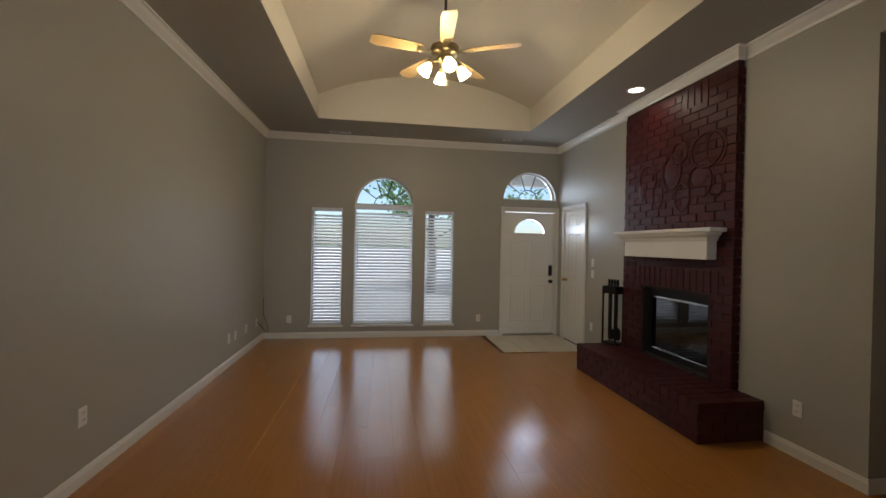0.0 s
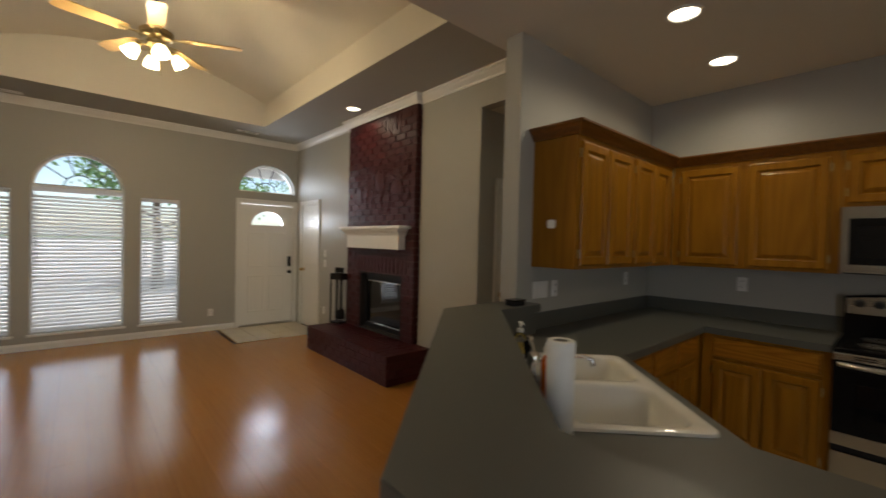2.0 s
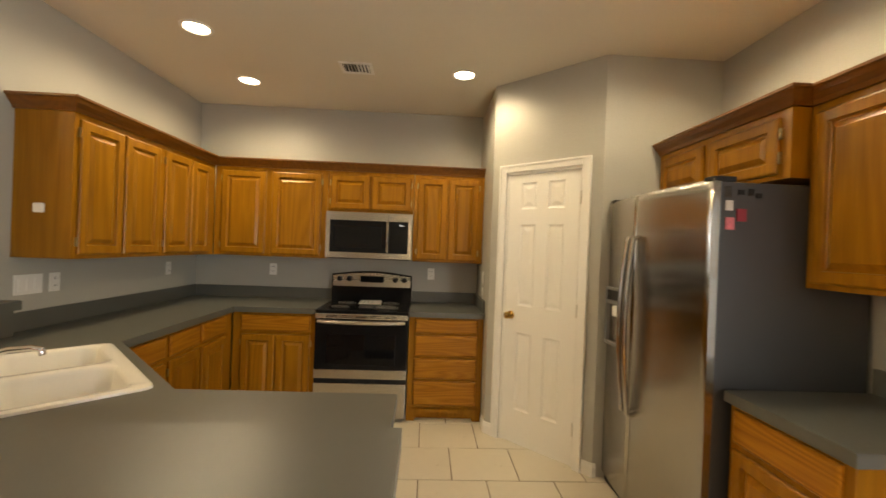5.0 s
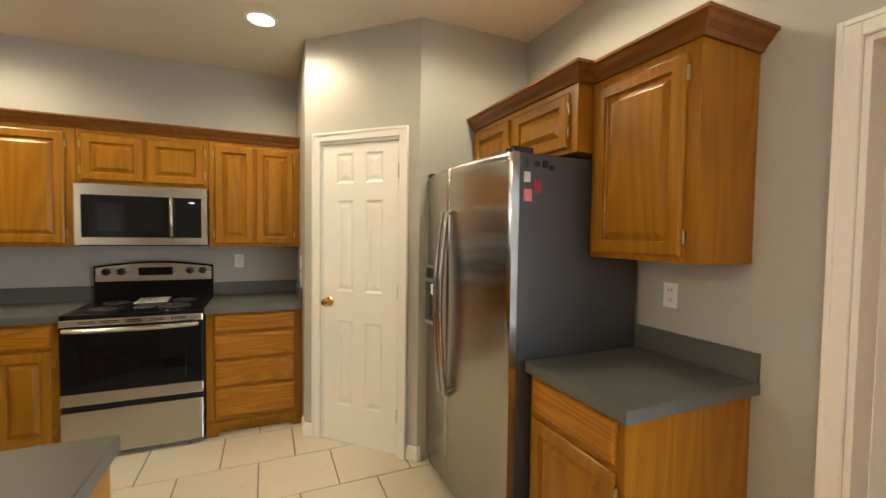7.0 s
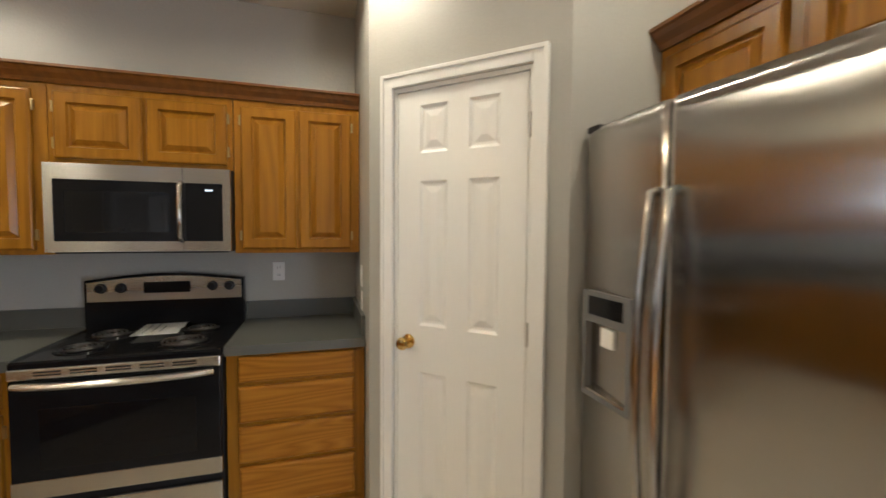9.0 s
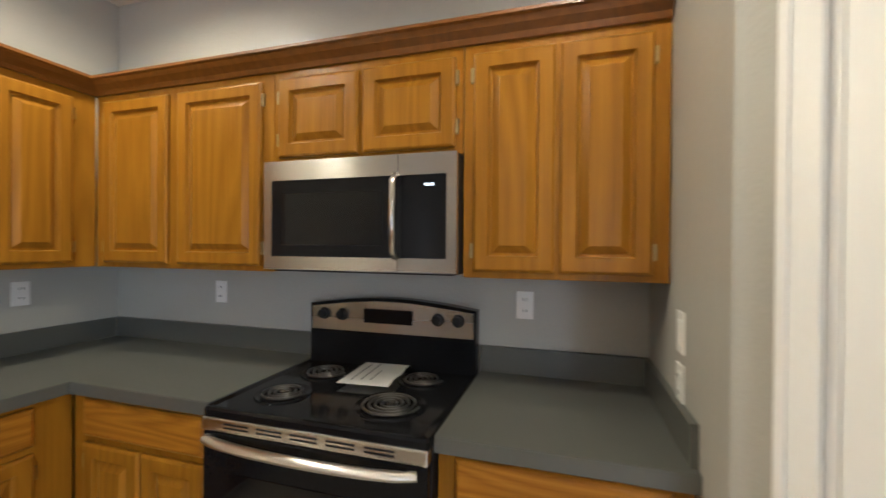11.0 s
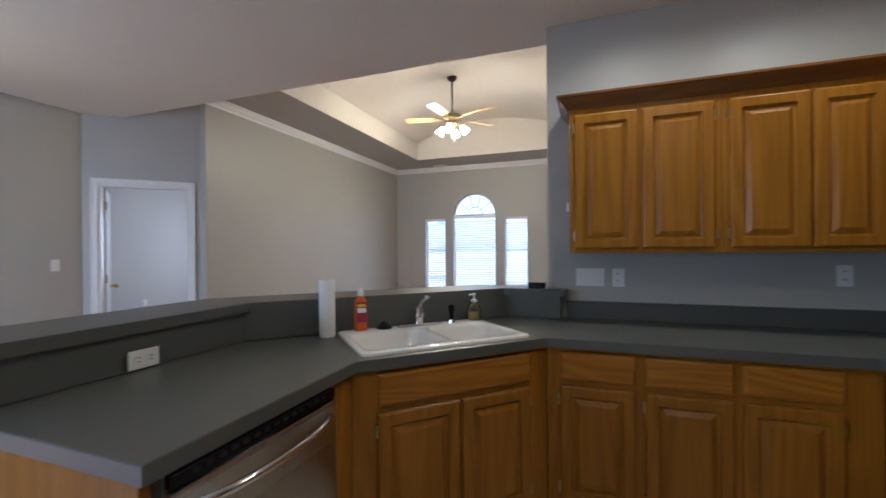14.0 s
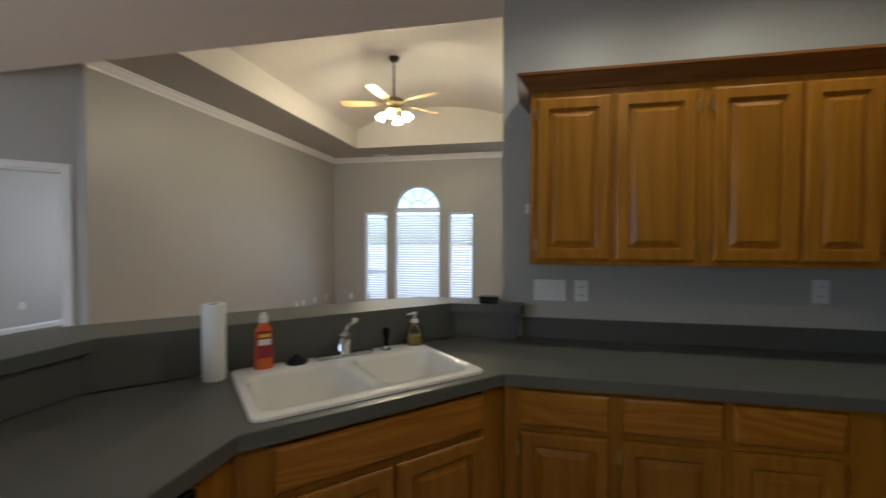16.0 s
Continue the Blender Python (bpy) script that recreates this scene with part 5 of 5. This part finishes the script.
for i in range(4):
    lay(fp, 3.312 + i * 0.082, (TOPS[0] + TOPS[1]) / 2, 0.066, TOPS[1] - TOPS[0] - 0.02)


def relief_ring(yc, zc, ry, rz, r=0.014, a0=0, a1=360):
    yc, ry = CH[1] + (yc - 2.936) * 1.063, ry * 1.06
    pts = [(0.004, yc + ry * math.cos(radians(a0 + (a1 - a0) * k / 24)), zc + rz * math.sin(radians(a0 + (a1 - a0) * k / 24))) for k in range(25)]
    part("relief", tube(bmesh.new(), pts, r * 0.6, 10), M_BRICK, fp, "carved raised relief", True)


def relief_boss(yc, zc, ry, rz, h=0.012):
    yc, ry = CH[1] + (yc - 2.936) * 1.063, ry * 1.06
    rings = [[(0.006 - h * 0.7 * math.sin(a), yc + ry * math.cos(a) * math.cos(2 * math.pi * k / 20), zc + rz * math.cos(a) * math.sin(2 * math.pi * k / 20)) for k in range(20)] for a in (0, 0.4, 0.8, 1.2, 1.5)]
    part("relief", loft(bmesh.new(), rings), M_BRICK, fp, "carved raised relief", True)


relief_ring(3.23, 2.33, 0.165, 0.155)
relief_ring(3.13, 2.33, 0.10, 0.15, 0.011)
relief_ring(3.545, 2.37, 0.10, 0.10)
relief_ring(3.64, 2.20, 0.12, 0.17)
relief_boss(3.64, 2.20, 0.09, 0.13)
relief_ring(3.30, 2.06, 0.13, 0.15, 0.013, -20, 250)
relief_boss(3.30, 2.10, 0.09, 0.09)
relief_ring(3.98, 2.20, 0.13, 0.13, 0.013, -60, 220)
relief_ring(3.83, 2.00, 0.07, 0.14, 0.012)
relief_ring(3.50, 1.94, 0.09, 0.13, 0.013)
relief_boss(4.07, 2.06, 0.06, 0.10)
relief_ring(3.13, 2.00, 0.07, 0.10, 0.012, 90, 330)
relief_boss(3.78, 2.30, 0.035, 0.035)

he = thing("hearth", pose(3.22, 0, 0), "raised dark red painted brick hearth before the fireplace", "hearth")
HY0, HY1, HZ = 2.73, 4.63, 0.30
part("core", box(bmesh.new(), 0.010, LRE - 3.22 - 0.002, HY0 + 0.010, HY1 - 0.010, 0.0, HZ - 0.008), M_MORTAR, he, "painted mortar bed")
for c in range(3):
    zc = 0.003 + c * PITCH + PITCH / 2
    y = HY0 - (BL / 2 if c % 2 else 0)
    while y < HY1 - 0.02:
        p, q = max(y, HY0 + 0.002), min(y + BL, HY1 - 0.002)
        if q - p > 0.035:
            lay(he, (p + q) / 2, zc, round((q - p - 0.01) * 50) / 50 if q - p < BL - 0.01 else BL - 0.01, PITCH - 0.008)
        y += BL
    x = 0.02 + (BL / 2 if c % 2 else 0)
    while x < 0.55:
        q = min(x + BL, 0.565)
        if q - x > 0.04:
            for yy, t in ((HY0, 90), (HY1, -90)):
                lay(he, yy, zc, round((q - x - 0.01) * 50) / 50, PITCH - 0.008, t, (x + q) / 2)
        x += BL
cap = brick_mesh(0.097, 0.30, 0.07)
cap2 = brick_mesh(0.097, 0.26, 0.07)
for i in range(18):
    for xc, me in ((0.153, cap), (0.438, cap2)):
        b = new("brick", me)
        b.parent = he
        b.matrix_basis = pose(xc, HY0 + 0.052 + i * 0.1056, HZ + 0.004 + random.uniform(-0.001, 0.001), 0, 90, 0)

mt = thing("mantel_shelf", pose(CH[0], 0, 0), "white painted wooden mantel shelf on the brick", "mantel")
part("box", box(bmesh.new(), -0.10, -0.003, 3.14, 4.32, 1.36, 1.555, 0.003), M_TRIM, mt, "white mantel box")
bm = sweep(bmesh.new(), [(-0.003, 4.32), (-0.10, 4.32), (-0.10, 3.14), (-0.003, 3.14)][::-1], [(-0.002, 1.52), (0.01, 1.52), (0.02, 1.55), (0.045, 1.575), (0.055, 1.60), (-0.002, 1.60)])
part("cove", bm, M_TRIM, mt, "white cove moulding")
part("shelf", box(bmesh.new(), -0.165, -0.003, 3.035, 4.44, 1.595, 1.632, 0.008), M_TRIM, mt, "white shelf board")

ts = thing("fireplace_tool_set", pose(3.645, 4.565, HZ + 0.006, 0, 0, 20), "black iron fireplace tool set standing on the hearth", "fireplace tools")
part("base", box(bmesh.new(), -0.075, 0.075, -0.10, 0.10, 0, 0.02, 0.004), M_IRON, ts)
for x, y in ((-0.065, -0.09), (0.065, -0.09), (-0.065, 0.09), (0.065, 0.09)):
    part("upright", box(bmesh.new(), x - 0.008, x + 0.008, y - 0.008, y + 0.008, 0.02, 0.68), M_IRON, ts)
bm = bmesh.new()
for y in (-0.09, 0.09):
    box(bm, -0.073, 0.073, y - 0.009, y + 0.009, 0.60, 0.685)
for x in (-0.065, 0.065):
    box(bm, x - 0.009, x + 0.009, -0.082, 0.082, 0.60, 0.685)
box(bm, -0.06, 0.06, -0.08, 0.08, 0.655, 0.668)
part("top_frame", bm, M_IRON, ts)
for i, y in enumerate((-0.06, -0.02, 0.02, 0.06)):
    tool = part("tool", tube(bmesh.new(), [(0, y, 0.10), (0, y, 0.70)], 0.006, 8), M_IRON, ts, "hanging iron tool")
    part("grip", lathe(bmesh.new(), [(0.006, 0.69), (0.014, 0.70), (0.016, 0.74), (0.011, 0.765), (0.003, 0.77)], 12, pose(0, y, 0)), M_IRON, tool, "", True)
    if i == 0:
        part("shovel_pan", loft(bmesh.new(), [[(x + 0.02 * (0.2 - z), y + w, z) for x, w in ((-0.006, -0.045 * s), (-0.006, 0.045 * s), (0.006, 0.045 * s), (0.006, -0.045 * s))] for z, s in ((0.05, 0.7), (0.09, 1.0), (0.17, 1.0), (0.2, 0.3))]), M_IRON, tool)
    if i == 2:
        part("brush", box(bmesh.new(), -0.02, 0.02, y - 0.03, y + 0.03, 0.05, 0.17, 0.008), M_BLACK_M, tool)

# ---- ceiling fan ----
FX, FY, FZ = 1.42, 3.645, 3.13
cf = thing("ceiling_fan", pose(FX, FY, FZ), "brass five-blade ceiling fan with four lit glass shades", "ceiling fan")
VZ = TTOP - rad + math.sqrt(rad * rad - (FX - (TX0 + TX1) / 2) ** 2) - FZ
part("canopy", lathe(bmesh.new(), [(0.068, VZ + 0.004), (0.066, VZ - 0.02), (0.05, VZ - 0.045), (0.02, VZ - 0.06)], 24), M_BRONZE, cf, "", True)
part("downrod", tube(bmesh.new(), [(0, 0, 0.07), (0, 0, VZ - 0.05)], 0.013, 10), M_BRONZE, cf, "", True)
part("motor_housing", lathe(bmesh.new(), [(0.03, 0.10), (0.06, 0.09), (0.085, 0.075), (0.125, 0.06), (0.13, 0.045), (0.125, 0.03), (0.13, 0.02), (0.125, 0.005), (0.105, -0.01), (0.075, -0.02), (0.07, -0.04)], 32), M_ABRASS, cf, "brass motor housing", True)
part("light_fitter", lathe(bmesh.new(), [(0.07, -0.038), (0.075, -0.055), (0.06, -0.075), (0.05, -0.085), (0.045, -0.11), (0.02, -0.125), (0.006, -0.14)], 24), M_ABRASS, cf, "brass light fitter", True)
for k in range(5):
    a = -96 + 72 * k
    m = pose(0, 0, 0, 0, 0, a)
    rings = []
    for i in range(9):
        x = 0.20 + 0.46 * i / 8
        w = 0.052 + 0.016 * i / 8 - (0.02 if i == 8 else 0) - (0.012 if i == 0 else 0)
        rings.append([m @ Vector((x, s * w, 0.012 + s * w * 0.2 + t)) for s, t in ((-1, 0), (1, 0), (1, 0.006), (-1, 0.006))])
    blade = part("blade", loft(bmesh.new(), rings), M_BLADE, cf, "pale wood fan blade")
    bm = bmesh.new()
    box(bm, 0.10, 0.24, -0.018, 0.018, 0.004, 0.010, 0.002, m)
    box(bm, 0.20, 0.26, -0.035, 0.035, 0.006, 0.012, 0.002, m)
    part("blade_iron", bm, M_ABRASS, blade, "brass blade bracket")
for k in range(4):
    a = -96 + 90 * k + 10
    m = pose(0, 0, 0, 0, 0, a)
    arm = part("arm", tube(bmesh.new(), [m @ Vector(p) for p in ((0.05, 0, -0.075), (0.09, 0, -0.07), (0.12, 0, -0.085))], 0.009, 8), M_ABRASS, cf, "curved brass light arm", True)
    tip = m @ pose(0.12, 0, -0.08, 0, 145, 0)
    part("socket", lathe(bmesh.new(), [(0.018, -0.01), (0.024, 0.005), (0.024, 0.025), (0.02, 0.03)], 14, tip), M_ABRASS, arm, "", True)
    part("shade", lathe(bmesh.new(), [(0.022, 0.024), (0.034, 0.04), (0.048, 0.075), (0.053, 0.105), (0.058, 0.125), (0.052, 0.122), (0.02, 0.10)], 20, tip), M_BULB, arm, "glowing frosted glass shade", True)
    at = pose(FX, FY, FZ) @ tip @ Vector((0, 0, 0.16))
    point_lamp("fan_bulb", at, 9.5, WARM, 0.05)
part("pull_chain", tube(bmesh.new(), [(0.03, 0.0, -0.12), (0.03, 0, -0.30)], 0.0025, 5), M_ABRASS, cf)

# dining light
dl = thing("dining_chandelier", pose(-0.74, -0.90, 2.12), "small brass dining chandelier with lit glass shades", "chandelier")
part("canopy", lathe(bmesh.new(), [(0.06, KC - 2.12 - 0.001), (0.058, KC - 2.12 - 0.015), (0.02, KC - 2.12 - 0.03)], 20), M_ABRASS, dl, "", True)
part("stem", tube(bmesh.new(), [(0, 0, 0.0), (0, 0, KC - 2.12 - 0.02)], 0.008, 8), M_ABRASS, dl)
part("hub", lathe(bmesh.new(), [(0.01, -0.06), (0.035, -0.03), (0.04, 0.0), (0.02, 0.03)], 18), M_ABRASS, dl, "", True)
for k in range(3):
    m = pose(0, 0, 0, 0, 0, 20 + 120 * k)
    arm = part("arm", tube(bmesh.new(), [m @ Vector(p) for p in ((0.03, 0, 0), (0.10, 0, -0.03), (0.17, 0, 0.0), (0.18, 0, 0.03))], 0.007, 8), M_ABRASS, dl, "", True)
    part("shade", lathe(bmesh.new(), [(0.02, 0.03), (0.035, 0.045), (0.05, 0.09), (0.06, 0.12), (0.054, 0.118), (0.02, 0.06)], 18, m @ pose(0.18, 0, 0)), M_BULB, arm, "glowing frosted glass shade", True)
point_lamp("dining_bulb", (-0.74, -0.90, 2.32), 1.0, WARM, 0.08)

# cable in the far corner
cb = thing("cable", pose(LRW + 0.01, 6.11, 0.31), "thin black cable looping from a wall outlet", "cable")
part("loop", tube(bmesh.new(), [(0, 0, 0.0), (0.03, 0.03, -0.03), (0.06, 0.10, -0.12), (0.09, 0.17, -0.16), (0.10, 0.21, -0.12), (0.06, 0.25, -0.04), (0.01, 0.28, 0.06), (0.006, 0.30, 0.3)], 0.004, 6), M_BLACK_M, cb, "", True)

# ---- outside ----
porch = thing("front_porch", pose(0, 0, 0), "white porch roof with beam and square posts", "porch")
part("soffit", cube(2.3, 5.2, LRN + 0.16, 7.75, 2.82, 2.9), M_TRIM, porch)
part("beam", cube(2.3, 5.2, 7.5, 7.68, 2.60, 2.82), M_TRIM, porch)
for x in (2.4, 5.0):
    part("post", box(bmesh.new(), x - 0.08, x + 0.08, 7.52, 7.66, -0.03, 2.60, 0.01), M_TRIM, porch)


def tree(x, y, h, r, leaves, label):
    t = thing("tree", pose(x, y, -0.3), label, "tree", "front yard trees")
    pts = [(0, 0, 0), (0.04, 0.02, h * 0.2), (-0.03, 0.05, h * 0.42), (0.02, 0.0, h * 0.7)]
    bm = bmesh.new()
    rings = []
    for i, p in enumerate(pts):
        rr = 0.17 * (1 - 0.22 * i)
        rings.append([(p[0] + rr * math.cos(k * 0.785), p[1] + rr * math.sin(k * 0.785), p[2]) for k in range(8)])
    part("trunk", loft(bm, rings), M_BARK, t, "", True)
    for k in range(7):
        a, z0 = k * 2.4, h * (0.3 + 0.05 * k)
        tip = (r * 0.75 * math.cos(a), r * 0.75 * math.sin(a), z0 + h * 0.28)
        part("limb", tube(bmesh.new(), [(0, 0, z0), (tip[0] * 0.5, tip[1] * 0.5, z0 + h * 0.1), tip], 0.04, 6), M_BARK, t)
    vs, fs = [], []
    centres = [Vector((random.gauss(0, r * 0.42), random.gauss(0, r * 0.42), h * random.uniform(0.46, 0.99))) for _ in range(70)]
    for i in range(leaves):
        c = random.choice(centres)
        p = c + Vector((random.gauss(0, 0.28), random.gauss(0, 0.28), random.gauss(0, 0.24)))
        u = Vector((random.uniform(-1, 1), random.uniform(-1, 1), random.uniform(-0.6, 0.6))).normalized()
        v = u.cross(Vector((random.uniform(-1, 1), random.uniform(-1, 1), random.uniform(-1, 1)))).normalized()
        s = random.uniform(0.05, 0.12)
        n = len(vs)
        vs += [p - u * s, p + v * s * 0.5, p + u * s, p - v * s * 0.5]
        fs.append((n, n + 1, n + 2, n + 3))
    me = bpy.data.meshes.new("crown")
    me.from_pydata(vs, [], fs)
    me.materials.append(M_LEAF)
    c = new("crown", me)
    c.parent = t
    tagged(c, "loose green leafy crown")


tree(2.75, 15.0, 6.4, 2.9, 12000, "leafy green yard tree with an open crown")
tree(-6.2, 17.0, 6.8, 2.6, 9000, "broad leafy green yard tree")
tree(6.2, 22.0, 7.5, 3.0, 7000, "tall leafy green yard tree across the street")

# ---- floors: boards and tiles ----
board = mesh_of("plank", box(bmesh.new(), -0.5, 0.5, -0.5, 0.5, -0.5, 0.5), M_LAM)
wood_floor = thing("floor_boards", pose(0, 0, 0), "glossy honey-coloured laminate plank floor", "floor", "", "structure")
PW = 0.19
x, row = -1.66, 0
while x < LRE - 0.01:
    xa, xb = x, min(x + PW, LRE)
    xm = (xa + xb) / 2
    ya = KS if xm < 1.44 else min(xm - 1.75, 1.0)
    yb = LRN if xb < 2.58 else 5.385
    if xb < LRW:
        yb = min(yb, xm + 2.80)
    y = ya - (row * 0.47 % 1.21)
    while y < yb:
        p, q = max(y, ya), min(y + 1.21, yb)
        if q - p > 0.02:
            b = new("plank", board)
            b.parent = wood_floor
            b.matrix_basis = Matrix.Translation((xm, (p + q) / 2, -0.005)) @ Matrix.Diagonal((xb - xa - 0.0012, q - p - 0.0012, 0.01, 1))
        y += 1.21
    x += PW
    row += 1

tile_me = bmesh.new()
rings = [[(sx * (0.5 - i), sy * (0.5 - i), z) for sx, sy in ((-1, -1), (1, -1), (1, 1), (-1, 1))] for i, z in ((0, -1.0), (0, -0.25), (0.008, 0.0))]
loft(tile_me, rings)
tile_me = mesh_of("tile", tile_me, M_TILE)
tile_floor = thing("floor_tiles", pose(0, 0, 0), "cream ceramic kitchen floor tiles with dark grout", "floor", "", "structure")


def lay_tile(xa, xb, ya, yb, parent, gap=0.007):
    if xb - xa < 0.02 or yb - ya < 0.02:
        return
    t = new("tile", tile_me)
    t.parent = parent
    t.matrix_basis = Matrix.Translation(((xa + xb) / 2, (ya + yb) / 2, random.uniform(-0.0006, 0.0004))) @ Matrix.Diagonal((xb - xa - gap, yb - ya - gap, 0.008, 1))


TS, TX = 0.412, 3.40
k = -5
while TX + k * TS < KE:
    xa, xb = TX + k * TS, min(TX + (k + 1) * TS, KE)
    y = -1.475 - 5 * 0.43 + (0.215 if k % 2 else 0.0)
    while y < KN:
        ya, yb = max(y, KS), min(y + 0.43, KN)
        if yb > ya and (xa + xb) / 2 > 1.5 and (ya + yb) / 2 < (xa + xb) / 2 - 1.85:
            lay_tile(max(xa, 1.46), xb, ya, yb, tile_floor)
        y += 0.43
    k += 1
structure("grout", cube(1.46, KE, KS, KN, -0.011, -0.0045), M_GROUT, "dark grout bed under the kitchen tiles", "floor")
entry = thing("entry_tiles", pose(0, 0, 0), "pale tiled entry pad inside the front door", "floor", "", "structure")
EX, EY = 2.57, 5.385
structure("entry_grout", cube(EX, LRE, EY, LRN, -0.011, -0.004), M_GROUT, "grout bed of the entry tiles", "floor")
for i in range(4):
    for j in range(3):
        lay_tile(EX + i * (LRE - EX) / 4, EX + (i + 1) * (LRE - EX) / 4, EY + j * (LRN - EY) / 3, EY + (j + 1) * (LRN - EY) / 3, entry, 0.005)
part("edge_strip", box(bmesh.new(), EX - 0.012, EX + 0.006, EY, LRN - 0.02, -0.004, 0.006, 0.002), M_OAK, entry)
part("edge_strip", box(bmesh.new(), EX - 0.012, LRE - 0.62, EY - 0.012, EY + 0.006, -0.004, 0.006, 0.002), M_OAK, entry)
structure("floor_hall", cube(LRE + 0.001, 6.6, KN + 0.13, 2.11, -0.011, -0.001), M_LAM, "laminate hall floor", "floor")
M_CARPET = material("beige_carpet", (0.36, 0.31, 0.25), 0.95, vary=0.15, scale=5, fine=300, bump=0.004)
structure("floor_bedroom", plate([(-4.6, 0.12), (-1.79, 0.12), (-1.79, 0.94), (-0.95, 1.78), (-0.95, 5.2), (-4.6, 5.2)], [], -0.011, 0.001), M_CARPET, "beige bedroom carpet", "floor")
structure("floor_utility", cube(0.7, 2.2, -4.8, KS - 0.001, -0.011, -0.002), M_TILE, "cream utility room floor", "floor")
plate_cover(pose(-4.6, 3.55, 0.40, 0, 0, 90), "outlet", "white outlet on the bedroom wall")
